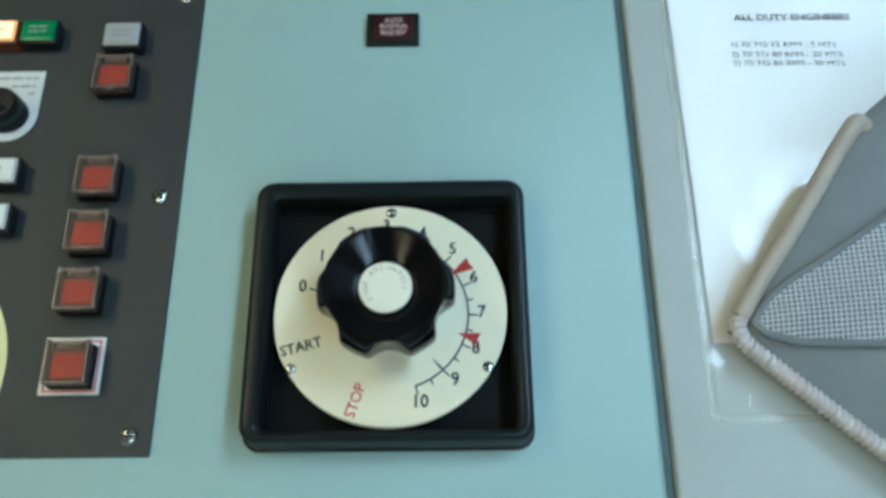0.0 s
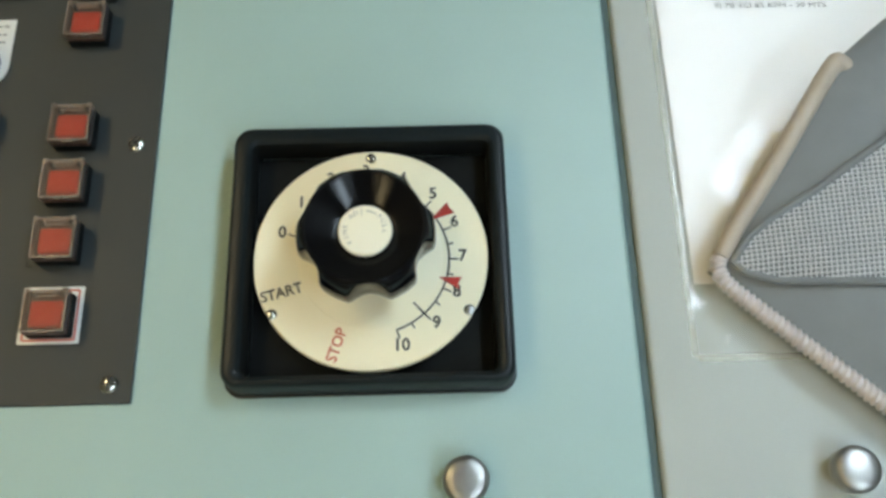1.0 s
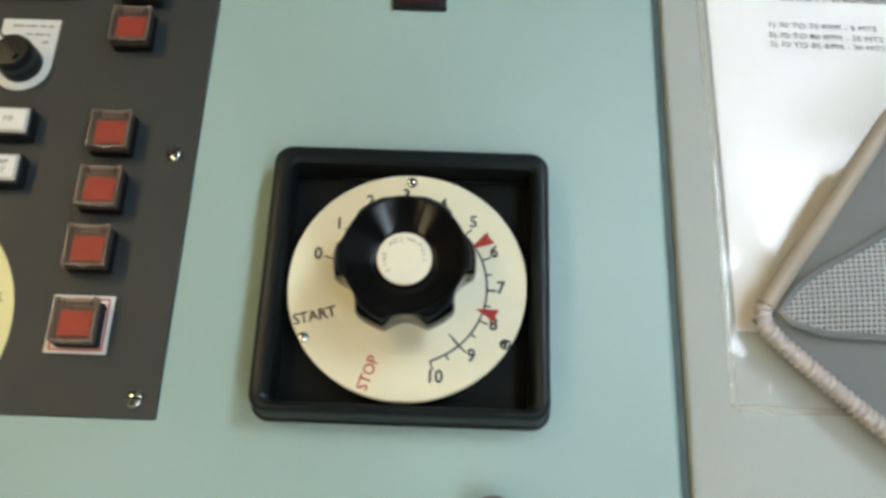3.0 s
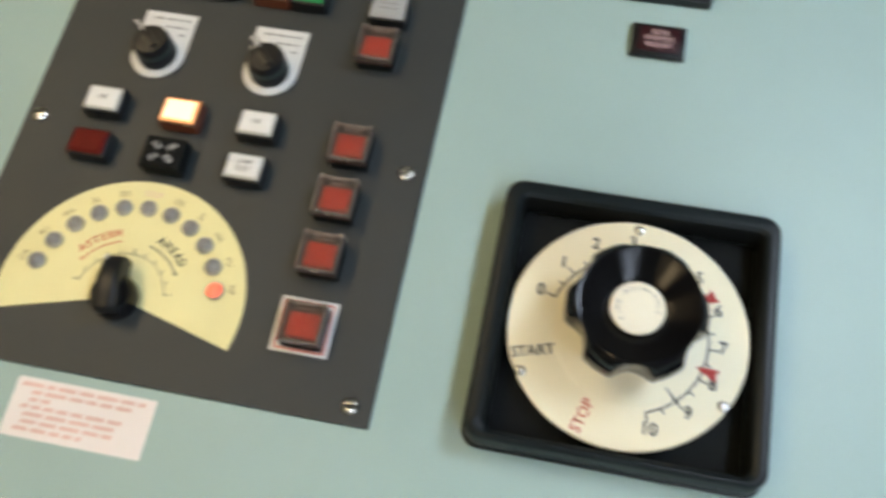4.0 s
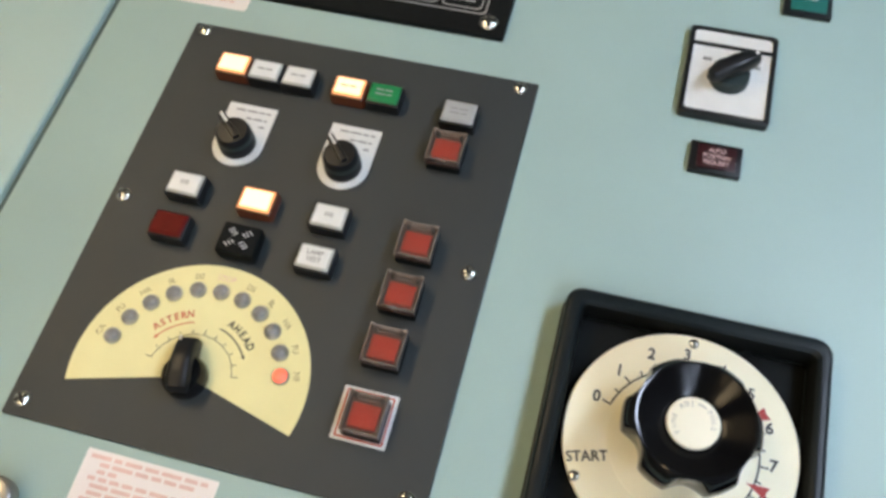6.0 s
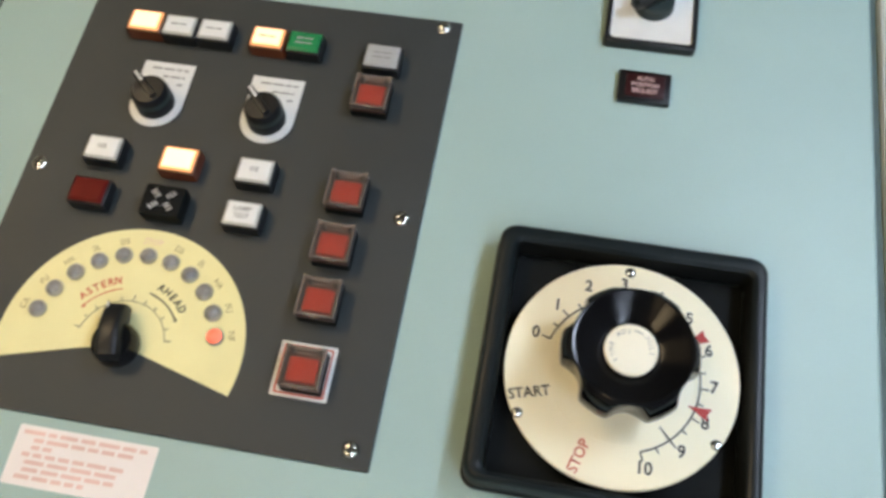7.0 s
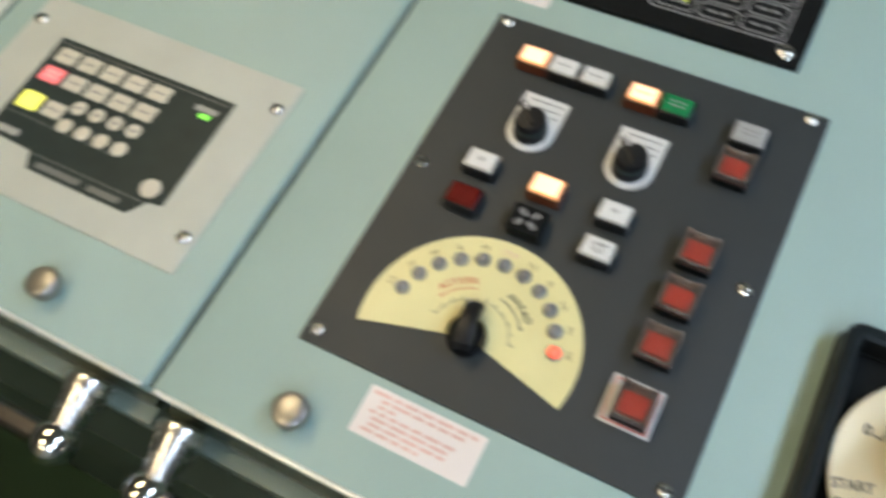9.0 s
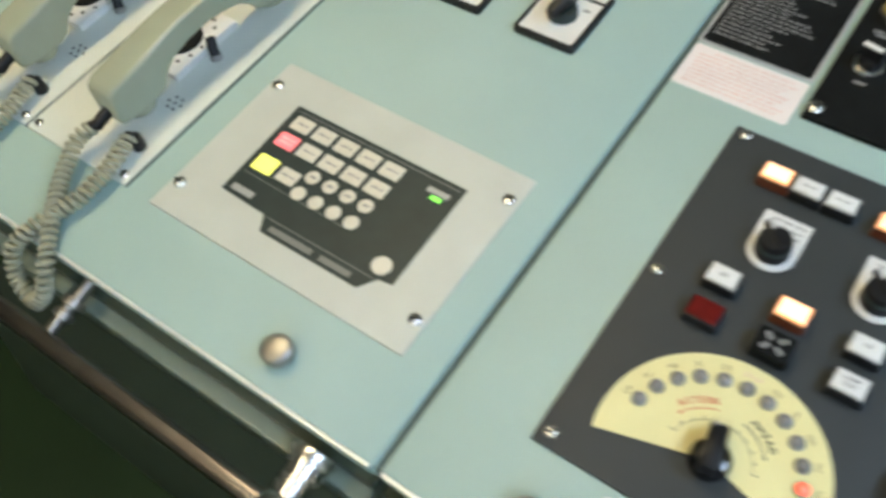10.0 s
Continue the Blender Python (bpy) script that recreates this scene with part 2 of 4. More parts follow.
M["sleeve"] = clear_mat("clear_sleeve", (0.97, 0.97, 0.96), gloss=0.10, rough=0.12, haze=0.11, haze_color=(0.75, 0.75, 0.73), bump=0.03, bump_scale=45)


# ---- mesh tools ----
def finish(bm, name, smooth=True):
    me = bpy.data.meshes.new(name)
    bmesh.ops.recalc_face_normals(bm, faces=bm.faces)
    bm.to_mesh(me)
    bm.free()
    if smooth:
        for p in me.polygons:
            p.use_smooth = True
        me.set_sharp_from_angle(angle=radians(38))
    return me


def part(name, data, material, parent, label="", at=None):
    me = finish(data, name) if isinstance(data, bmesh.types.BMesh) else data
    if not me.materials:
        me.materials.append(M[material])
    ob = new(name, me)
    ob.parent = parent
    if at is not None:
        ob.matrix_basis = at
    if label:
        tagged(ob, label)
    if name == "print":
        tagged(ob, kind="stuff")
    return ob


def thing(name, x, y, z, label, category, group="", turn=0, kind=""):
    ob = new(name)
    ob.empty_display_size = 0.01
    ob.matrix_basis = DESK @ pose(x, y, z, 0, 0, turn)
    return tagged(ob, label, category, group, kind)


def block(x0, x1, y0, y1, z0, z1, bevel=0.0, seg=2, bm=None):
    bm = bm or bmesh.new()
    vs = bmesh.ops.create_cube(bm, size=1)["verts"]
    for v in vs:
        v.co = Vector(((x0 + x1) / 2 + v.co.x * (x1 - x0), (y0 + y1) / 2 + v.co.y * (y1 - y0), (z0 + z1) / 2 + v.co.z * (z1 - z0)))
    if bevel:
        es = list({e for v in vs for e in v.link_edges})
        bmesh.ops.bevel(bm, geom=es, offset=bevel, segments=seg, affect="EDGES", profile=0.6)
    return bm


def rounded(x0, x1, y0, y1, r, n=5):
    pts = []
    for cx, cy, a0 in ((x1 - r, y1 - r, 0), (x0 + r, y1 - r, 90), (x0 + r, y0 + r, 180), (x1 - r, y0 + r, 270)):
        for i in range(n + 1):
            a = radians(a0 + 90 * i / n)
            pts.append((cx + r * math.cos(a), cy + r * math.sin(a)))
    return pts


def loft(rings, bm=None, cap0=True, cap1=True, closed=True):
    """Join rings of equal length (lists of 3D points) into one skin."""
    bm = bm or bmesh.new()
    rows = [[bm.verts.new(p) for p in ring] for ring in rings]
    n = len(rows[0])
    for a, b in zip(rows, rows[1:]):
        for i in range(n if closed else n - 1):
            j = (i + 1) % n
            bm.faces.new((a[i], a[j], b[j], b[i]))
    if cap0:
        bm.faces.new(list(reversed(rows[0])))
    if cap1:
        bm.faces.new(rows[-1])
    return bm


def plate(pts, z0, z1, edge=0.0, bm=None):
    """A slab with the outline pts and a small chamfer at its upper edge."""
    cx, cy = sum(p[0] for p in pts) / len(pts), sum(p[1] for p in pts) / len(pts)
    def ring(z, d):
        out = []
        for x, y in pts:
            l = math.hypot(x - cx, y - cy) or 1
            out.append((x - (x - cx) / l * d, y - (y - cy) / l * d, z))
        return out
    rings = [ring(z0, 0), ring(z1 - edge, 0), ring(z1, edge)] if edge else [ring(z0, 0), ring(z1, 0)]
    return loft(rings, bm)


def lathe(profile, x=0, y=0, seg=28, bm=None, cap0=True, cap1=True):
    """Turn (radius, height) pairs about an upright axis."""
    rings = [[(x + r * math.cos(2 * math.pi * i / seg), y + r * math.sin(2 * math.pi * i / seg), z) for i in range(seg)] for r, z in profile]
    return loft(rings, bm, cap0, cap1)


def sweep(path, r, seg=8, bm=None):
    """A round bar along a path of 3D points."""
    pts = [Vector(p) for p in path]
    rings = []
    side = None
    for i, p in enumerate(pts):
        d = (pts[min(i + 1, len(pts) - 1)] - pts[max(i - 1, 0)]).normalized()
        if side is None:
            side = d.orthogonal().normalized()
        side = (side - d * side.dot(d)).normalized()
        up = d.cross(side)
        rings.append([p + (side * math.cos(2 * math.pi * k / seg) + up * math.sin(2 * math.pi * k / seg)) * r for k in range(seg)])
    return loft(rings, bm)


def smooth_path(points, n):
    """n points along a Catmull-Rom curve through the given ones."""
    p = [Vector(q) for q in points]
    p = [2 * p[0] - p[1], *p, 2 * p[-1] - p[-2]]
    out = []
    k = len(p) - 3
    for i in range(n):
        u = i / (n - 1) * k
        j = min(int(u), k - 1)
        f = u - j
        a, b, c, d = p[j:j + 4]
        out.append(0.5 * (2 * b + (c - a) * f + (2 * a - 5 * b + 4 * c - d) * f * f + (3 * b - a - 3 * c + d) * f ** 3))
    return out


def coil(points, radius, pitch, wire, step=10, seg=5):
    """A helix of round wire wound about a smooth path."""
    fine = smooth_path(points, 160)
    cum = [0.0]
    for a, b in zip(fine, fine[1:]):
        cum.append(cum[-1] + (b - a).length)
    turns = int(cum[-1] / pitch)
    path, side, k = [], None, 0
    for i in range(turns * step + 1):
        s = cum[-1] * i / (turns * step)
        while k < len(cum) - 2 and cum[k + 1] < s:
            k += 1
        f = (s - cum[k]) / max(cum[k + 1] - cum[k], 1e-9)
        c = fine[k].lerp(fine[k + 1], min(f, 1))
        d = (fine[k + 1] - fine[k]).normalized()
        side = d.orthogonal().normalized() if side is None else (side - d * side.dot(d)).normalized()
        up = d.cross(side)
        a = 2 * math.pi * i / step
        path.append(c + (side * math.cos(a) + up * math.sin(a)) * radius)
    return sweep(path, wire, seg)


LETTERS = {}


def lettering(body, size, material, bold=0.0):
    key = (body, size, material)
    if key not in LETTERS:
        cu = bpy.data.curves.new("lettering", "FONT")
        cu.body, cu.size, cu.align_x, cu.align_y, cu.offset, cu.resolution_u = body, size, "CENTER", "CENTER", bold, 3
        ob = new("lettering", cu)
        me = bpy.data.meshes.new_from_object(ob.evaluated_get(bpy.context.evaluated_depsgraph_get()))
        bpy.data.objects.remove(ob)
        me.materials.clear()
        me.materials.append(M[material])
        LETTERS[key] = me
    return LETTERS[key]


def write(body, x, y, z, size, material, parent, turn=0, bold=0.0, squeeze=1.0):
    ob = part("lettering", lettering(body, size, material, bold), material, parent)
    ob.matrix_basis = pose(x, y, z, 0, 0, turn) @ Matrix.Diagonal((squeeze, 1, 1, 1))
    return ob


def bars(lines, z, height, bm=None):
    """Plain bars for print too small to read: (x0, x1, y) of each line, broken into word lengths."""
    bm = bm or bmesh.new()
    rnd = random.Random(len(lines) * 7 + 3)
    for x0, x1, y in lines:
        x = x0
        while x < x1 - height:
            w = min(rnd.uniform(2.0, 5.5) * height, x1 - x)
            vs = [bm.verts.new(c) for c in ((x, y - height / 2, z), (x + w, y - height / 2, z), (x + w, y + height / 2, z), (x, y + height / 2, z))]
            bm.faces.new(vs)
            x += w + height * 0.8
    return bm


def arc_band(cx, cy, r0, r1, a0, a1, z0, z1, n=40, bm=None):
    bm = bm or bmesh.new()
    rows = []
    for i in range(n + 1):
        a = radians(a0 + (a1 - a0) * i / n)
        c, s = math.cos(a), math.sin(a)
        rows.append([(cx + r0 * c, cy + r0 * s, z0), (cx + r1 * c, cy + r1 * s, z0), (cx + r1 * c, cy + r1 * s, z1), (cx + r0 * c, cy + r0 * s, z1)])
    return loft(rows, bm)


def stroke(x0, y0, x1, y1, w, z, h=0.0002, bm=None):
    bm = bm or bmesh.new()
    d = Vector((x1 - x0, y1 - y0)).normalized() * w / 2
    n = (-d.y, d.x)
    ring = [(x0 + n[0], y0 + n[1]), (x0 - n[0], y0 - n[1]), (x1 - n[0], y1 - n[1]), (x1 + n[0], y1 + n[1])]
    return loft([[(*p, z) for p in ring], [(*p, z + h) for p in ring]], bm)


def screw(parent, x, y, z=0.0, r=0.0048, turn=0.0, cross=False):
    key = ("screw", r)
    if key not in LETTERS:
        LETTERS[key] = finish(lathe([(r, 0), (r, r * 0.25), (r * 0.8, r * 0.5), (r * 0.4, r * 0.62), (0.0002, r * 0.64)], seg=20), "screw")
        LETTERS[key].materials.append(M["chrome"])
        bm = stroke(-r * 0.8, 0, r * 0.8, 0, r * 0.26, r * 0.5, r * 0.19)
        LETTERS["slot", r] = finish(bm, "slot")
        LETTERS["slot", r].materials.append(M["slot"])
    s = part("screw", LETTERS[key], "chrome", parent, at=pose(x, y, z, 0, 0, turn))
    part("slot", LETTERS["slot", r], "slot", s)
    if cross:
        part("slot", LETTERS["slot", r], "slot", s, at=pose(0, 0, 0.00005, 0, 0, 90))
    return s


# ---- the room ----
def room_slab(name, x0, x1, y0, y1, z0, z1, material, label, category):
    me = finish(block(x0, x1, y0, y1, z0, z1), name, False)
    me.materials.append(M[material])
    return tagged(new(name, me), label, category, kind="structure")


room_slab("floor", -4.2, 4.2, -3.2, 2.6, -0.1, 0.0, "floor", "dark green painted steel deck of the control room", "floor")
room_slab("ceiling", -4.2, 4.2, -3.2, 2.6, 2.45, 2.55, "ceiling", "white panelled ceiling with rows of lamps", "ceiling")
room_slab("wall_north", -4.0, 4.0, 2.4, 2.6, 0.0, 2.45, "wall", "cream painted steel wall behind the console", "wall")
room_slab("wall_south", -4.0, 4.0, -3.2, -3.0, 0.0, 2.45, "wall", "cream painted steel wall facing the console", "wall")
room_slab("wall_west", -4.2, -4.0, -3.2, 2.6, 0.0, 2.45, "wall", "cream painted steel end wall", "wall")
room_slab("wall_east", 4.0, 4.2, -3.2, 2.6, 0.0, 2.45, "wall", "cream painted steel end wall", "wall")


def ceiling_lamp(x, y, light, label):
    ob = tagged(new("ceiling_lamp"), label, "lamp", "ceiling lamps")
    ob.matrix_basis = pose(x, y, 2.45)
    part("housing", block(-0.15, 0.15, -0.40, 0.40, -0.06, 0.0, 0.01), "white", ob)
    part("diffuser", block(-0.12, 0.12, -0.37, 0.37, -0.075, -0.061, 0.004), light, ob, "glowing diffuser")
    for sy in (-1, 1):
        part("end_cap", block(-0.14, 0.14, sy * 0.385 - 0.012, sy * 0.385 + 0.012, -0.08, -0.061, 0.004), "white", ob)
    return ob


# two rows of three lamps: the row by one wall has warm tubes, the other cool ones
LAMP_ROWS = (-0.86, 1.00)
LAMP_STEPS = (0.30, -1.20, -2.50)
warm_lamp = ceiling_lamp(LAMP_ROWS[0], LAMP_STEPS[0], "tube_warm", "warm white fluorescent lamp with a diffuser under the ceiling")
cool_lamp = ceiling_lamp(LAMP_ROWS[1], LAMP_STEPS[0], "tube_cool", "cool white fluorescent lamp with a diffuser under the ceiling")
for ly in LAMP_STEPS[1:]:
    copy_thing(warm_lamp, pose(LAMP_ROWS[0], ly, 2.45))
    copy_thing(cool_lamp, pose(LAMP_ROWS[1], ly, 2.45))

# ---- the console ----
FRONT, BACK = -0.083, 0.62


def console_section(x0, x1, paint, label, end=None):
    ob = thing("console_section", 0, 0, 0, label, "console", "console sections")
    ob["kind"] = "structure"
    # desk top: a folded sheet with a rounded front lip
    prof = [(BACK, -0.03), (BACK, 0.0)]
    r = 0.004
    for i in range(7):
        a = radians(90 + 90 * i / 6)
        prof.append((FRONT + r + r * math.cos(a), -r + r * math.sin(a)))
    prof += [(FRONT, -0.014), (FRONT + 0.004, -0.016), (FRONT + 0.004, -0.03)]
    g = 0.0030
    rings = []
    for x, d in ((x0, g), (x0 + g * 0.2, g * 0.45), (x0 + g * 0.55, g * 0.12), (x0 + g, 0), (x1 - g, 0), (x1 - g * 0.55, g * 0.12), (x1 - g * 0.2, g * 0.45), (x1, g)):
        rings.append([(x, y + (d if y < 0 else -d), z - (d if z > -0.02 else 0)) for y, z in prof])
    part("desk_top", loft(rings), paint, ob)
    # thin bright bar standing in for the highlight on the rounded lip
    part("edge_highlight", sweep([(x0 + 0.003, FRONT + 0.0008, -0.0010), (x1 - 0.003, FRONT + 0.0008, -0.0010)], 0.0018, 8), "edge_glint", ob, "painted highlight along the front edge")
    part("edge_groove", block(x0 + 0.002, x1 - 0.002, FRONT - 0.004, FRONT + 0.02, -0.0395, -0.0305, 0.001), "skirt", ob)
    part("front_rail", block(x0 + 0.002, x1 - 0.002, FRONT - 0.016, FRONT + 0.02, -0.060, -0.040, 0.003), "lip", ob, "grey-green painted lip under the desk edge")
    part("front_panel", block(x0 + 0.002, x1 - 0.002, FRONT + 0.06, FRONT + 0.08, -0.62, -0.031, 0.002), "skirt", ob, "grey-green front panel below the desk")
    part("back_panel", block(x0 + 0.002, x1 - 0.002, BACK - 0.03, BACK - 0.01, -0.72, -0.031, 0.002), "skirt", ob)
    if end is not None:
        part("end_panel", block(end - 0.01, end + 0.01, FRONT + 0.082, BACK - 0.032, -0.66, -0.031, 0.002), "skirt", ob)
    return ob


console_section(-1.25, -0.3195, "mint", "mint green painted console desk with two telephones and a keypad", -1.238)
console_section(-0.3145, 0.2813, "mint", "mint green painted console desk with the engine telegraph panel")
console_section(0.2863, 1.15, "pale", "pale grey-green painted console desk with a paper notice", 1.138)
for gx in (-0.317, 0.2838):
    ob = thing("joint_strip", gx, 0, 0, "dark recessed joint between two console sections", "trim", kind="structure")
    part("strip", block(-0.0026, 0.0026, FRONT + 0.003, BACK, -0.03, -0.0045), "groove", ob)
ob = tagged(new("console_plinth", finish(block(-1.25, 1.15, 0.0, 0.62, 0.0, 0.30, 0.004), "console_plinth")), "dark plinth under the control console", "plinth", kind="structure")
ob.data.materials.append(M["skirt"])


def pull_knob(x, y):
    ob = thing("pull_knob", x, y, 0, "round satin nickel pull knob on the desk panel", "knob", "panel pull knobs")
    part("stem", lathe([(0.0075, 0), (0.0065, 0.003), (0.006, 0.006)], seg=20), "satin", ob)
    part("head", lathe([(0.006, 0.004), (0.0100, 0.0045), (0.0112, 0.0056), (0.0116, 0.0076), (0.0118, 0.0118), (0.0116, 0.0138), (0.0108, 0.0151), (0.0090, 0.0160), (0.005, 0.0165), (0.0002, 0.0166)], seg=30), "satin", ob)
    return ob


first_pull = pull_knob(-0.2195, -0.0565)
for px, py in ((-0.4215, -0.0545), (0.1855, -0.0545), (0.3800, -0.0545)):
    copy_thing(first_pull, DESK @ pose(px, py, 0))


# ---- chromed hand rail along the desk's front ----
RAIL_Y, RAIL_Z = -0.1375, -0.02


def hand_rail(x0, x1, ends, stays, label):
    ob = thing("hand_rail", 0, 0, 0, label, "hand rail", "desk hand rails")
    part("bar", sweep([(x0, RAIL_Y, RAIL_Z), (x1, RAIL_Y, RAIL_Z)], 0.0085, 18), "rail", ob)
    for x in ends:
        sph = bmesh.new()
        bmesh.ops.create_uvsphere(sph, u_segments=28, v_segments=18, radius=0.0158)
        ball = part("ball_joint", sph, "chrome", ob, "polished chrome ball", at=pose(x, RAIL_Y, RAIL_Z))
        stem = part("bracket", lathe([(0.0100, 0.008), (0.0112, 0.014), (0.0150, 0.038), (0.0162, 0.0385), (0.0166, 0.043), (0.0150, 0.047)], seg=10), "bracket_chrome", ob, "faceted chrome bracket", at=pose(x + 0.001, RAIL_Y, RAIL_Z, -80, 0, 0) @ pose(0, 0, 0, 0, 0, 22.5))
    for x in stays:
        part("stay", lathe([(0.0055, 0.0), (0.0055, 0.020), (0.0088, 0.021), (0.0088, 0.026), (0.0062, 0.027), (0.0062, 0.031), (0.0094, 0.032), (0.0094, 0.038), (0.0050, 0.039), (0.0050, 0.056)], seg=12), "satin", ob, "thin stay bolted to the desk front", at=pose(x, RAIL_Y, RAIL_Z - 0.004, -82, 0, 0))
    return ob


hand_rail(-1.2, -0.362, (-0.362,), (-0.600,), "chromed hand rail with a ball end before the desk")
hand_rail(-0.286, 1.1, (-0.286,), (0.4,), "chromed hand rail with a ball end and bracket")

ob = tagged(new("floor_mat"), "ribbed dark rubber mat on the deck before the console", "mat")
ob.matrix_basis = pose(0, 0, 0)
part("base", block(-0.62, 1.2, -0.9, -0.02, 0.0, 0.004), "mat", ob)
ribs = bmesh.new()
for i in range(120):
    y = -0.895 + i * 0.0073
    loft([[(x, y, 0.004), (x, y + 0.0036, 0.004), (x, y + 0.0026, 0.007), (x, y + 0.001, 0.007)] for x in (-0.62, 1.2)], ribs)
tagged(part("rib", ribs, "mat", ob), kind="stuff")


# ---- engine telegraph panel ----
ob = thing("engine_telegraph", 0, 0, 0, "slate grey enamelled control plate screwed onto the desk", "control panel")
part("plate", plate(rounded(-0.2452, 0.0118, -0.0102, 0.2950, 0.001, 2), 0.0, 0.0022, 0.0004), "slate", ob)
for i, (x, y) in enumerate(((-0.236, 0.2884), (-0.236, 0.1442), (-0.236, 0.0), (0.0, 0.2884), (0.0, 0.142), (0.0, 0.0))):
    screw(ob, x, y, 0.0022, 0.0048, 35 + i * 47, True)
PZ = 0.0022


def rect_button(x, y, cap, label, w=0.0236, h=0.0176, text="", body="black", print_lines=0, top=0.0114):
    ob = thing("push_button", x, y - 0.0006, PZ, label, "push button", "telegraph panel buttons")
    hb = part("housing", loft([[(px, py, 0) for px, py in rounded(-w / 2, w / 2, -h / 2, h / 2, 0.0012, 2)],
                               [(px, py, top - 0.0026) for px, py in rounded(-w / 2, w / 2, -h / 2, h / 2, 0.0012, 2)],
                               [(px, py, top - 0.0018) for px, py in rounded(-w / 2 + 0.0008, w / 2 - 0.0008, -h / 2 + 0.0008, h / 2 - 0.0008, 0.001, 2)]]), body, ob)
    a, b = w / 2 - 0.0012, h / 2 - 0.0012
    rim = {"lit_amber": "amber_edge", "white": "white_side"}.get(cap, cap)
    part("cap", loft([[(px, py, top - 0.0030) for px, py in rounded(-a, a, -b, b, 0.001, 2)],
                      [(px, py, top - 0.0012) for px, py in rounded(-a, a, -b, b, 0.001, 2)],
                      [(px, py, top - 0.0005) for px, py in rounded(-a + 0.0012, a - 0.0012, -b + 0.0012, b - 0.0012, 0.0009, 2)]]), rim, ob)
    part("legend", plate(rounded(-a + 0.0014, a - 0.0014, -b + 0.0014, b - 0.0014, 0.0006, 2), top - 0.0005, top, 0.0002), cap, ob)
    if text:
        rows = text.split()
        for i, row in enumerate(rows):
            write(row, 0, (len(rows) - 1) * 0.0024 - i * 0.0048, top + 0.0002, 0.0046, "grey_ink", ob, bold=0.0001)
    if print_lines:
        part("print", bars([(-a + 0.005, a - 0.005, (print_lines - 1) * 0.0018 - i * 0.0036) for i in range(print_lines)], top + 0.0002, 0.0013), "grey_ink", ob)
    return ob


rect_button(-0.1990, 0.2582, "lit_amber", "lit amber rectangular push button in a black bezel", body="amber_body")
rect_button(-0.1748, 0.2574, "white", "unlit white rectangular push button in a black bezel", print_lines=1)
rect_button(-0.1500, 0.2573, "white", "unlit white rectangular push button in a black bezel", print_lines=1)
rect_button(-0.1130, 0.2565, "lit_amber", "lit amber rectangular push button in a black bezel", body="amber_body", print_lines=1)
rect_button(-0.0878, 0.2565, "green_cap", "green rectangular push button in a black bezel", print_lines=2)
rect_button(-0.0344, 0.2528, "grey_cap", "grey rectangular push button with small print", w=0.0245, h=0.0190, print_lines=2)
rect_button(-0.1940, 0.1577, "white", "white rectangular push button in a black bezel", w=0.0240, h=0.0184, text="S/B")
rect_button(-0.1438, 0.1567, "lit_amber", "brightly lit amber rectangular push button", w=0.0240, h=0.0184, body="amber_body")
rect_button(-0.0944, 0.1562, "white", "white rectangular push button in a black bezel", w=0.0240, h=0.0184, text="F/E")
rect_button(-0.0941, 0.1262, "white", "white lamp test push button in a black bezel", w=0.0240, h=0.0184, text="LAMP TEST")
rect_button(-0.1928, 0.1271, "dark_red", "dark red unlit rectangular push button", w=0.0240, h=0.0184, body="black")

# buzzer with four louvred sound slots
ob = thing("buzzer", -0.1446, 0.1262, PZ, "small black buzzer with louvred sound slots", "buzzer")
part("housing", block(-0.0128, 0.0128, -0.0105, 0.0105, 0, 0.0115, 0.002), "black_matt", ob)
for sx in (-1, 1):
    for sy in (-1, 1):
        for k in range(3):
            d = 0.0030 + k * 0.0017
            part("louvre", stroke(sx * (d + 0.0014), sy * (d - 0.0014) * 0.85, sx * (d - 0.0014), sy * (d + 0.0014) * 0.85, 0.0006, 0.0115, 0.0003), "white_ink", ob)


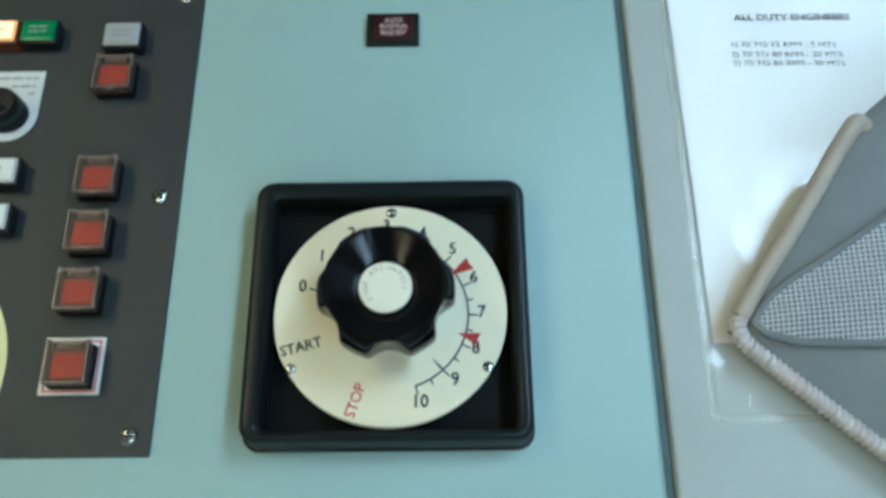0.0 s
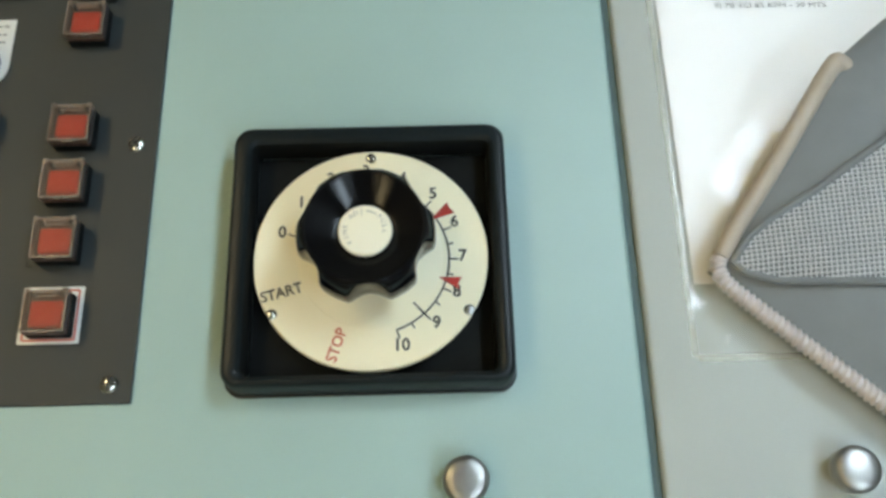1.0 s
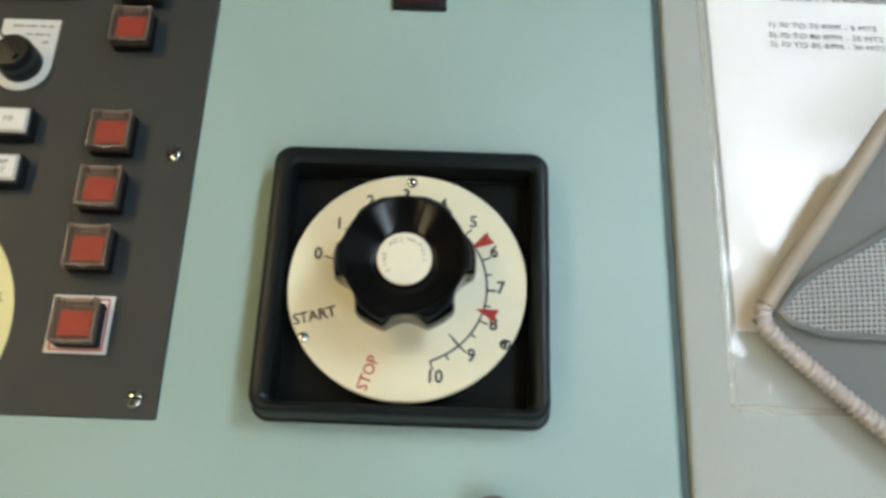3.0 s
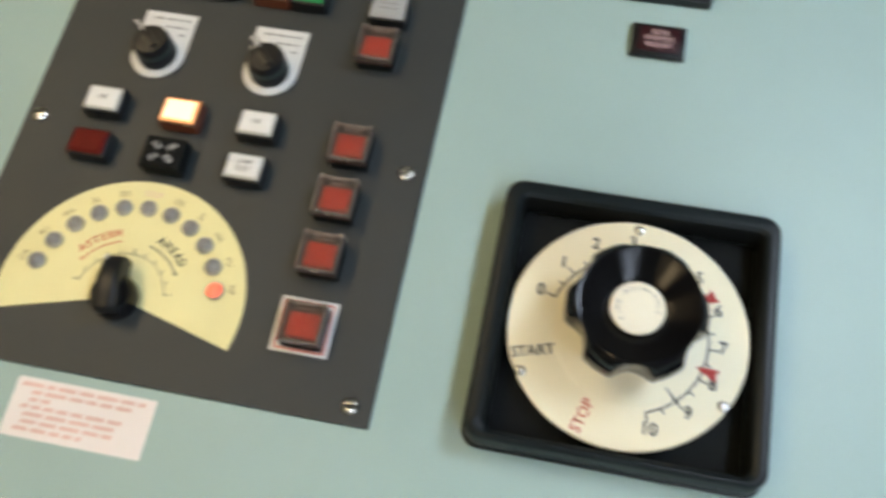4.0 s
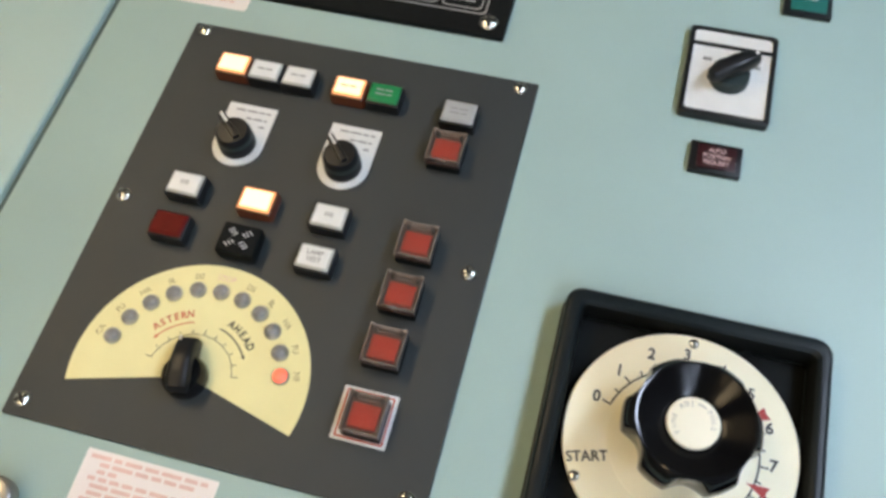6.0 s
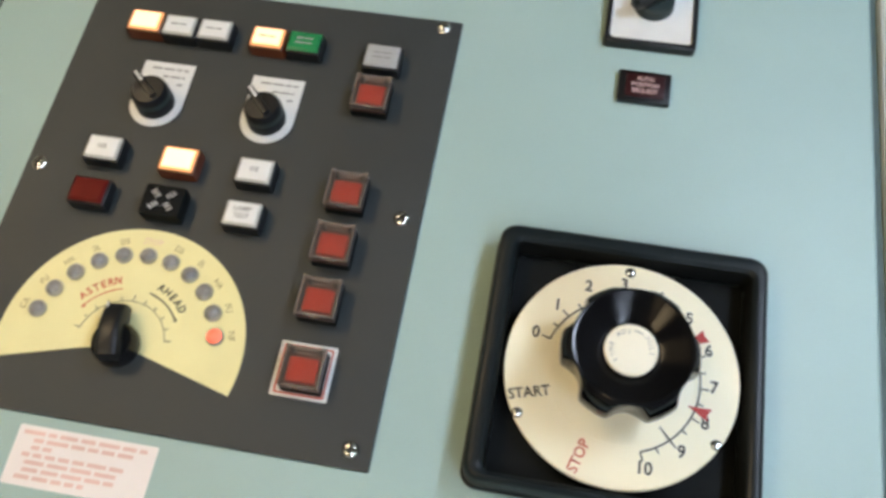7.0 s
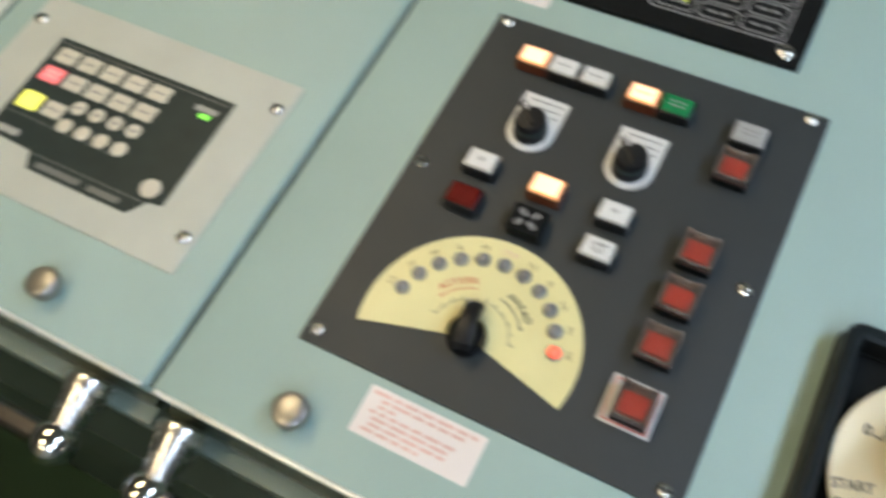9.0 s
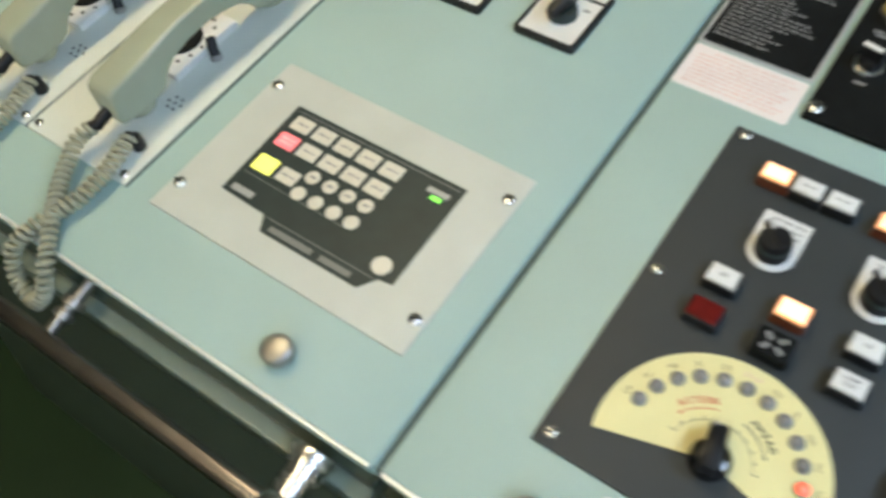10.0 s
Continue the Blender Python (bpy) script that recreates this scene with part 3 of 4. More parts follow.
def guarded_button(x, y, label, framed=False):
    ob = thing("guarded_button", x, y, PZ, label, "push button", "guarded red buttons")
    if framed:
        part("frame_label", plate(rounded(-0.0166, 0.0166, -0.0161, 0.0161, 0.0005, 1), 0, 0.0004), "white", ob, "white label frame with a red line")
        fr = bmesh.new()
        for d in (0.0140,):
            for a, b, c, e in ((-d, -d, d, -d), (d, -d, d, d), (d, d, -d, d), (-d, d, -d, -d)):
                stroke(a, b, c, e, 0.0011, 0.0004, 0.0002, fr)
        part("red_line", fr, "red_ink", ob)
    core = part("base", block(-0.0128, 0.0128, -0.0135, 0.0135, -0.0009, 0.0058, 0.0008), "black_matt", ob)
    part("well", block(-0.0124, 0.0124, -0.0131, 0.0131, 0.0058, 0.0066, 0.0002), "well", core)
    part("cap", loft([[(px, py, 0.0066) for px, py in rounded(-0.0092, 0.0092, -0.0092, 0.0068, 0.001, 2)],
                      [(px, py, 0.0108) for px, py in rounded(-0.0092, 0.0092, -0.0092, 0.0068, 0.001, 2)],
                      [(px, py, 0.0114) for px, py in rounded(-0.0085, 0.0085, -0.0085, 0.0061, 0.001, 2)]]), "red_cap", core)
    g = bmesh.new()
    o, i_, zt = 0.0126, 0.0114, 0.0132
    block(-o, o, -0.0131, 0.0131, zt - 0.0009, zt, 0, bm=g)
    guard = part("guard", g, "guard", core, "clear hinged plastic guard")
    wall_, rim = bmesh.new(), bmesh.new()
    block(-o, -i_, -0.0131, 0.0131, 0.006, zt - 0.001, 0, bm=wall_)
    block(i_, o, -0.0131, 0.0131, 0.006, zt - 0.001, 0, bm=wall_)
    block(-i_, i_, -0.0131, -0.0119, 0.006, zt - 0.001, 0, bm=wall_)
    block(-i_, i_, 0.0119, 0.0131, 0.006, zt - 0.001, 0, bm=wall_)
    for e in (-o, o - 0.0008):
        block(e, e + 0.0008, -0.0131, 0.0131, zt + 0.0002, zt + 0.0008, 0, bm=rim)
    for e in (-0.0131, 0.0123):
        block(-o + 0.0009, o - 0.0009, e, e + 0.0008, zt + 0.0002, zt + 0.0008, 0, bm=rim)
    block(-0.0060, 0.0060, 0.0082, 0.0088, zt + 0.0002, zt + 0.0008, 0, bm=rim)
    part("wall", wall_, "guard_wall", core)
    part("rim", rim, "guard_rim", core)
    for s in (-1, 1):
        part("hinge", block(s * 0.0088 - 0.0013, s * 0.0088 + 0.0013, 0.0102, 0.0128, 0.0062, zt - 0.0012, 0.0005), "black", core)
    for s in (-1, 1):
        part("lug", block(s * 0.0112 - 0.0016, s * 0.0112 + 0.0016, 0.0118, 0.0142, zt - 0.0030, zt + 0.0012, 0.0006), "guard_rim", core, "clear hinge lug")
    part("hinge_bar", sweep([(-0.0065, 0.0118, zt), (0.0065, 0.0118, zt)], 0.0009, 8), "guard_rim", core)
    part("tab", block(-0.0030, 0.0030, -0.0142, -0.0131, zt - 0.0015, zt, 0.0002), "guard_rim", core)
    core.scale = (0.90, 0.88, 0.92)
    core.location = (0.0015, -0.0013, 0.0008)
    return ob


first_guard = guarded_button(-0.0367, 0.2234, "red push button under a clear hinged guard")
for gy in (0.1519, 0.1162, 0.0807):
    copy_thing(first_guard, DESK @ pose(-0.0367, gy, PZ))
guarded_button(-0.0358, 0.0389, "red push button under a clear guard, framed by a white label", True)


def rotary_switch(x, y, pointer, group):
    ob = thing("rotary_switch", x, y, PZ, "black rotary switch knob on a white U-shaped label plate", "switch", group)
    pts = [(0.0175, 0.0325), (-0.0175, 0.0325)] + [(0.0175 * math.cos(radians(180 + 180 * i / 20)), 0.0175 * math.sin(radians(180 + 180 * i / 20))) for i in range(21)]
    lp = part("label_plate", plate(pts, 0, 0.0008), "white", ob)
    part("print", bars([(-0.011, 0.014, 0.0275), (-0.002, 0.013, 0.0215), (0.009, 0.013, 0.016)], 0.001, 0.0015), "grey_ink", ob)
    part("skirt", lathe([(0.0125, 0.0008), (0.0125, 0.006), (0.0118, 0.0072), (0.0118, 0.0085)], seg=32), "black", ob)
    part("collar", lathe([(0.0121, 0.0085), (0.0121, 0.0125)], seg=32), "keypad", ob)
    kn = bmesh.new()
    lathe([(0.0119, 0.0125), (0.0115, 0.0155), (0.0102, 0.0172), (0.0002, 0.0178)], seg=32, bm=kn)
    knob = part("knob", kn, "black", ob)
    lever = part("lever", block(-0.0024, 0.0024, -0.008, 0.0152, 0.0130, 0.0200, 0.0010), "black", knob, at=pose(0, 0, 0, 0, 0, pointer))
    part("pointer_line", block(-0.0009, 0.0009, 0.006, 0.0149, 0.0201, 0.0204), "white_ink", ob, at=pose(0, 0, 0, 0, 0, pointer))
    return ob


rotary_switch(-0.1760, 0.1995, 47, "selector knobs")
rotary_switch(-0.1003, 0.1985, 43, "selector knobs")

# semicircular order scale with lamps
SX, SY = -0.1457, 0.0368
ob = thing("telegraph_scale", SX, SY, PZ, "pale yellow fan-shaped engine order scale with indicator lamps", "dial")
R1, A0 = 0.0735, -15.2
pts = [(0, 0)] + [(R1 * math.cos(radians(A0 + (180 - 2 * A0) * i / 60)), R1 * math.sin(radians(A0 + (180 - 2 * A0) * i / 60))) for i in range(61)]
bm = bmesh.new()
lo, hi = [bm.verts.new((x, y, 0)) for x, y in pts], [bm.verts.new((x, y, 0.0007)) for x, y in pts]
for i in range(len(pts)):
    j = (i + 1) % len(pts)
    bm.faces.new((lo[i], lo[j], hi[j], hi[i]))
    if 0 < i < len(pts) - 1:
        bm.faces.new((hi[0], hi[i], hi[j]))
        bm.faces.new((lo[0], lo[j], lo[i]))
part("scale_plate", bm, "yellow", ob)
ORDERS = ["CA", "FU", "HA", "SL", "DS", "STOP", "DS", "SL", "HA", "FU", "NF"]
bezel = finish(lathe([(0.0052, 0.0007), (0.0052, 0.0022), (0.0045, 0.003), (0.0039, 0.003), (0.0037, 0.0014)], seg=20, cap1=False), "lamp")
bezel.materials.append(M["bezel"])
lens = {}
for key in ("lamp_off", "lit_red"):
    lens[key] = finish(lathe([(0.0046, 0.0012), (0.0045, 0.0028), (0.0036, 0.0040), (0.0020, 0.0048), (0.0002, 0.0051)], seg=16), "lens")
    lens[key].materials.append(M[key])
for i, order in enumerate(ORDERS):
    a = radians(166.6 - 15.32 * i)
    x, y = 0.056 * math.cos(a), 0.056 * math.sin(a)
    lit = i == 10
    lamp = part("lamp", bezel, "satin", ob, "lit red indicator lamp" if lit else "", at=pose(x, y, 0))
    part("lens", lens["lit_red" if lit else "lamp_off"], "lamp_off", lamp)
    write(order, 0.0652 * math.cos(a), 0.0652 * math.sin(a), 0.0009, 0.0056, "brown_ink" if i != 5 else "pink_ink", ob, 90 - 15.32 * i + 166.6 - 180, squeeze=0.9)
for word, mid, gap, ink in (("ASTERN", 124.8, 6.3, "red_ink"), ("AHEAD", 55.1, 7.0, "ink")):
    for k, ch in enumerate(word):
        a = mid - (k - (len(word) - 1) / 2) * gap
        write(ch, 0.0398 * math.cos(radians(a)), 0.0398 * math.sin(radians(a)), 0.0009, 0.0066, ink, ob, a - 90, 0.0002, 0.9)
part("arrow", arc_band(0, 0, 0.0340, 0.0347, 105, 145, 0.0007, 0.0009, 16), "red_ink", ob)
part("arrow", arc_band(0, 0, 0.0336, 0.0345, 35, 76, 0.0007, 0.0009, 16), "ink", ob)
for a, ink in ((145, "red_ink"), (35, "ink")):
    s = 1 if a > 90 else -1
    p0 = Vector((0.0342 * math.cos(radians(a + s * 4)), 0.0342 * math.sin(radians(a + s * 4))))
    p1 = Vector((0.0356 * math.cos(radians(a)), 0.0356 * math.sin(radians(a))))
    p2 = Vector((0.0328 * math.cos(radians(a)), 0.0328 * math.sin(radians(a))))
    bm = bmesh.new()
    bm.faces.new([bm.verts.new((q.x, q.y, 0.0009)) for q in (p0, p1, p2)])
    part("arrow_head", bm, ink, ob)
bm = arc_band(0, 0, 0.0263, 0.0267, 12, 167, 0.0007, 0.0009, 40)
for i in range(11):
    a = radians(167 - 15.5 * i)
    l = 0.0304 if i in (0, 5, 10) else 0.0292
    stroke(0.0263 * math.cos(a), 0.0263 * math.sin(a), l * math.cos(a), l * math.sin(a), 0.0005, 0.0007, bm=bm)
part("graduation", bm, "ink", ob)
kn = thing("pointer_knob", SX + 0.0008, SY - 0.0015, PZ, "glossy black pointer knob at the centre of the order scale", "knob")
part("hub", lathe([(0.0128, 0.0007), (0.0132, 0.002), (0.0130, 0.009), (0.0112, 0.0125), (0.007, 0.0143), (0.0002, 0.0150)], seg=36), "bakelite", kn)
rings = []
for y, w, z0, z1 in ((-0.0118, 0.0048, 0.003, 0.0135), (-0.0100, 0.0064, 0.002, 0.0182), (-0.004, 0.0072, 0.002, 0.0205), (0.006, 0.0062, 0.002, 0.0205), (0.0165, 0.0058, 0.0018, 0.0180), (0.0208, 0.0060, 0.0018, 0.0150), (0.0214, 0.0058, 0.0018, 0.0130)):
    rings.append([(px, y, pz) for px, pz in rounded(-w, w, z0, z1, min(w, (z1 - z0) / 2) * 0.5, 3)])
grip = part("grip", loft(rings), "black", kn, at=pose(0, 0, 0, 0, 0, 10))
part("pointer_line", block(-0.0035, -0.0026, 0.0180, 0.0208, 0.0170, 0.0180), "white_ink", kn, at=pose(0, 0, 0, 0, 0, 10))

# ---- speed setting dial in its square housing ----
DX, DY = 0.1382, 0.0645
ob = thing("speed_dial", DX, DY, 0, "cream speed setting dial sunk in a square black housing", "dial")
HX, HY, H3, ZT = 0.0760, 0.0745, 0.0654, 0.0220
OX, OY = -0.0008, 0.0023
OUTER = [(-0.0012, 0.0095, 0.0), (-0.0012, 0.0095, 0.0025), (0.0, 0.0095, 0.0030), (0.0004, 0.0095, ZT - 0.0030), (0.0014, 0.009, ZT - 0.0009), (0.0032, 0.008, ZT)]
rings = [[(x + OX, y + OY, z) for x, y in rounded(-HX + d, HX - d, -HY + d, HY - d, r, 6)] for d, r, z in OUTER]
rings += [[(x, y, z) for x, y in rounded(-h, h, -h, h, r, 6)] for h, r, z in ((H3 + 0.0030, 0.006, ZT - 0.0004), (H3 + 0.0010, 0.0045, ZT - 0.0024))]
part("housing", loft(rings, cap1=False), "housing", ob)
rings = [[(x, y, z) for x, y in rounded(-h, h, -h, h, r, 6)] for h, r, z in ((H3 + 0.0010, 0.0045, ZT - 0.0024), (H3 + 0.0004, 0.004, ZT - 0.0050), (H3, 0.0035, 0.0036))]
part("recess", loft(rings, cap0=False, cap1=False), "black_matt", ob)
part("floor_plate", block(-0.0651, 0.0651, -0.0651, 0.0651, 0.0, 0.0036), "black_matt", ob)
CX, CY, DZ = -0.0002, -0.0016, 0.0136
dial = part("dial_plate", lathe([(0.0622, 0.0036), (0.0622, DZ - 0.0025), (0.0638, DZ - 0.0022), (0.0638, DZ - 0.0010), (0.0630, DZ), (0.0002, DZ)], CX, CY + 0.0016, 96), "dial", ob)
for a in (90, 210, 330):
    screw(ob, CX + 0.0604 * math.cos(radians(a)), CY + 0.0604 * math.sin(radians(a)), DZ, 0.0029, a * 1.3)
for k, (x, y) in enumerate(((0.0896, 0.0795), (0.0995, 0.0974), (0.1156, 0.1114), (0.1353, 0.1157), (0.1557, 0.1108), (0.1725, 0.1008), (0.1839, 0.0837), (0.1878, 0.0634), (0.1841, 0.0432), (0.1729, 0.0261), (0.1544, 0.0144))):
    write(str(k), x - DX, y - DY, DZ + 0.0002, 0.0094, "ink", ob, bold=0.00022, squeeze=0.95)
write("START", 0.0905 - DX, 0.0447 - DY, DZ + 0.0002, 0.0082, "ink", ob, 15, 0.00015, 0.95)
write("STOP", 0.1205 - DX, 0.0152 - DY, DZ + 0.0002, 0.0082, "red_ink", ob, 72, 0.00015, 0.95)
RS = 0.0425
bm = arc_band(CX, CY, RS - 0.0005, RS + 0.0005, -71, 161, DZ, DZ + 0.0002, 90)
for i in range(21):
    a = radians(161 - 232 * i / 20)
    l = RS + (0.0050 if i % 2 == 0 else 0.0032)
    if i in (0, 20):
        l = RS + 0.005
    stroke(CX + RS * math.cos(a), CY + RS * math.sin(a), CX + l * math.cos(a), CY + l * math.sin(a), 0.0009, DZ, bm=bm)
a = radians(-48)
stroke(CX + 0.034 * math.cos(a), CY + 0.034 * math.sin(a), CX + 0.0445 * math.cos(a), CY + 0.0445 * math.sin(a), 0.0011, DZ, bm=bm)
part("graduation", bm, "ink", ob)
for a, l in ((33.5, 0.053), (-17.5, 0.0505)):
    b, e = radians(a - 4.0), radians(a + 4.0)
    m_ = radians(a)
    bm = loft([[(CX + 0.0385 * math.cos(m_), CY + 0.0385 * math.sin(m_), z), (CX + l * math.cos(b), CY + l * math.sin(b), z), (CX + (l - 0.001) * math.cos(m_), CY + (l - 0.001) * math.sin(m_), z), (CX + l * math.cos(e), CY + l * math.sin(e), z)] for z in (DZ + 0.0003, DZ + 0.0007)])
    part("red_marker", bm, "red_flag", ob, "red arrow-shaped limit marker")
part("datum_ring", lathe([(0.0390, DZ), (0.0388, DZ + 0.0001), (0.0380, DZ + 0.0002), (0.0002, DZ + 0.0002)], CX, CY, 64), "dial", ob)

# fluted control knob
kn = thing("control_knob", DX - 0.0003, DY + 0.0004, 0.0141, "glossy black fluted control knob with a cream centre cap", "knob")


def flute(r, depth, z, lobes=6, n=168, phase=0.0):
    ring = []
    for i in range(n):
        a = 2 * math.pi * i / n
        span = 2 * math.pi / lobes
        off = ((a - phase + span / 2) % span - span / 2) / radians(17)
        cut = 0.80 * depth * max(0.0, 1 - off * off)
        ring.append(((r - cut) * math.cos(a), (r - cut) * math.sin(a), z))
    return ring


PH = radians(-87)
KNOB = [(0.0140, 0.0, -0.0042), (0.0140, 0.0, 0.0140), (0.0310, 0.0050, 0.0146), (0.0342, 0.0066, 0.0156), (0.0354, 0.0074, 0.0175), (0.0358, 0.0074, 0.0215), (0.0356, 0.0070, 0.0250),
        (0.0348, 0.0054, 0.0268), (0.0338, 0.0040, 0.0288), (0.0326, 0.0022, 0.0306), (0.0314, 0.0006, 0.0318), (0.0303, 0.0, 0.0324), (0.0292, 0.0, 0.0322),
        (0.0274, 0.0, 0.0312), (0.0226, 0.0, 0.0288), (0.0180, 0.0, 0.0266), (0.0150, 0.0, 0.0252), (0.0139, 0.0, 0.0250), (0.0137, 0.0, 0.0256)]
LIFT = 1.32
knob_rings = [flute(r, d, z * LIFT if z > 0 else z, phase=PH) for r, d, z in KNOB]
part("grip", loft(knob_rings[:13], cap1=False), "bakelite", kn)
part("funnel", loft(knob_rings[12:], cap0=False), "turned", kn, "black lathe-turned hollow face")
cap = part("centre_cap", lathe([(0.0137, 0.0252 * LIFT), (0.0137, 0.0354), (0.0130, 0.0361), (0.0002, 0.0363)], seg=48), "cream", kn, "cream centre cap")
for word, mid in (("FINE", 196), ("ADJ", 118), ("PULL", 18)):
    for k, ch in enumerate(word):
        a = mid - (k - (len(word) - 1) / 2) * 17
        write(ch, 0.0100 * math.cos(radians(a)), 0.0100 * math.sin(radians(a)), 0.0364, 0.0037, "grey_ink", kn, a - 90)
part("turn_arrow", arc_band(0, 0, 0.0098, 0.0103, 58, 86, 0.0362, 0.0365, 10), "grey_ink", kn)


# ---- selector switches and indicator lamps on the desk ----
def selector_switch(x, y, turn, label):
    ob = thing("selector_switch", x, y, 0, label, "switch", "square selector switches")
    w, h = 0.0300, 0.0385
    rings = [[(px, py, z) for px, py in rounded(-w + d, w - d, -h + d, h - d, 0.003, 3)] for d, z in ((0, 0), (0, 0.006), (0.001, 0.0072), (0.0032, 0.0072), (0.0034, 0.0052))]
    part("frame", loft(rings, cap1=False), "black", ob)
    part("face_plate", block(-w + 0.003, w - 0.003, -h + 0.003, h - 0.017, 0, 0.0055), "white", ob)
    part("divider", block(-w + 0.003, w - 0.003, h - 0.017, h - 0.0145, 0, 0.0068), "black", ob)
    part("label_strip", block(-w + 0.003, w - 0.003, h - 0.0145, h - 0.003, 0, 0.0056), "white", ob)
    part("print", bars([(-0.019, -0.013, 0.010), (0.013, 0.020, 0.009)], 0.0058, 0.003), "grey_ink", ob)
    part("skirt", lathe([(0.0135, 0.0055), (0.0130, 0.012), (0.0115, 0.0135), (0.0002, 0.0138)], 0, -0.004, 32), "keypad", ob)
    rings = []
    for s, wd, z0, z1 in ((-0.0180, 0.0024, 0.014, 0.019), (-0.0165, 0.0040, 0.0128, 0.022), (-0.008, 0.0058, 0.0120, 0.0245), (0.003, 0.0062, 0.0120, 0.0255), (0.012, 0.0055, 0.0125, 0.0250), (0.0180, 0.0044, 0.0135, 0.0235), (0.0198, 0.0026, 0.015, 0.0215)):
        rings.append([(s, py, pz) for py, pz in rounded(-wd, wd, z0, z1, min(wd, (z1 - z0) / 2) * 0.6, 3)])
    part("handle", loft(rings), "black", ob, at=pose(0, -0.004, 0, 0, 0, turn))
    part("pointer_dot", lathe([(0.0013, 0.0236), (0.0013, 0.0244)], 0.0172, 0, 12), "white_ink", ob, at=pose(0, -0.004, 0, 0, 0, turn))
    return ob


selector_switch(0.1368, 0.330, 37, "black handled selector switch on a white square plate")
selector_switch(-0.4260, 0.3365, 80, "black handled selector switch on a white square plate")
selector_switch(-0.5230, 0.3380, 60, "black handled selector switch on a white square plate")


def indicator(x, y, cap, label, lines, print_mat):
    ob = thing("indicator_lamp", x, y, 0, label, "indicator lamp", "desk indicator lamps")
    part("bezel", block(-0.0168, 0.0168, -0.0118, 0.0118, 0, 0.0044, 0.0009), "black", ob)
    part("window", block(-0.0120, 0.0130, -0.0088, 0.0088, 0.0044, 0.0052, 0.0003), cap, ob)
    if lines:
        for i, row in enumerate(lines):
            write(row, 0.0005, 0.0050 - i * 0.0047, 0.0054, 0.0046, print_mat, ob, bold=0.0001, squeeze=0.85)
    else:
        part("print", bars([(-0.004, 0.006, 0.003)], 0.0054, 0.0028), print_mat, ob)
    return ob


M["maroon"] = node_mat("dark_maroon_window", (0.032, 0.006, 0.007), 0.3, vary=0.15, scale=150)
M["pink_print"] = node_mat("pale_pink_print", (0.60, 0.42, 0.40), 0.5)
indicator(0.1362, 0.2600, "maroon", "dark maroon indicator lamp lettered auto position request", ["AUTO", "POSITION", "REQUEST"], "pink_print")
indicator(0.1845, 0.4080, "teal_cap", "teal green indicator lamp in a black bezel", [], "white_ink")
indicator(0.0870, 0.4100, "teal_cap", "teal green indicator lamp in a black bezel", [], "white_ink")
ob = thing("name_label", 0.2165, 0.4400, 0, "small white engraved label on the desk", "label")
part("plate", block(-0.014, 0.014, -0.006, 0.006, 0, 0.001), "white", ob)

# ---- notices ----
ob = thing("warning_sticker", -0.1450, -0.0325, 0, "white sticker with faded red print on the desk", "sticker")
part("sheet", plate(rounded(-0.0405, 0.0405, -0.0163, 0.0163, 0.001, 2), 0, 0.0003), "sticker", ob)
part("print", bars([(-0.037, 0.035, 0.0125), (-0.030, 0.028, 0.0085), (-0.030, -0.018, 0.0045), (-0.034, 0.026, 0.0005), (-0.031, 0.026, -0.0035), (-0.031, 0.026, -0.0075), (-0.034, 0.006, -0.0115)], 0.0005, 0.0023), "pink_ink", ob)
ob = thing("instruction_sticker", -0.2640, 0.3390, 0, "white notice with faint print under the black text plate", "notice")
part("sheet", plate(rounded(-0.0490, 0.0490, -0.0250, 0.0250, 0.003, 3), 0, 0.0003), "sticker", ob)
part("print", bars([(-0.030, 0.038, 0.019)] + [(-0.042, 0.042 - 0.004 * (i % 3), 0.014 - 0.0046 * i) for i in range(8)], 0.0005, 0.0016), "pink_ink", ob)
ob = thing("text_plate", -0.2640, 0.4850, 0, "black engraved plate with rows of small white text", "plate")
part("rim", plate(rounded(-0.0500, 0.0500, -0.1190, 0.1190, 0.002, 2), 0, 0.0010), "grey_cap", ob)
part("face", plate(rounded(-0.0470, 0.0470, -0.1160, 0.1160, 0.002, 2), 0.0010, 0.0016, 0.0002), "black_matt", ob)
rnd = random.Random(4)
part("print", bars([(-0.043, 0.012 + rnd.uniform(-0.016, 0.022), -0.104 + 0.0052 * i) for i in range(40)], 0.0018, 0.0016), "grey_ink", ob)

# ---- black control unit above the telegraph panel ----
UX0, UX1, UY0, UY1 = -0.2085, -0.0215, 0.3275, 0.575
ob = thing("governor_unit", 0, 0, 0, "black control unit with a membrane keypad and screws", "control panel")
part("plate", plate(rounded(UX0, UX1, UY0, UY1, 0.001, 2), 0.0, 0.0050, 0.0008), "black_matt", ob)
for x, y in ((-0.2015, 0.3380), (-0.0345, 0.3380), (-0.2015, 0.5640), (-0.0345, 0.5640)):
    screw(ob, x, y, 0.0050, 0.0068, 40 + x * 900, True)


def outline(x0, x1, y0, y1, w, z, parent, name="key_outline", material="key_line"):
    rings = [[(px, py, z + dz) for px, py in rounded(x0 + d, x1 - d, y0 + d, y1 - d, 0.004, 4)] for d, dz in ((0, 0), (0, 0.0003), (w, 0.0003), (w, 0))]
    return part(name, loft(rings, cap0=False, cap1=False), material, parent)


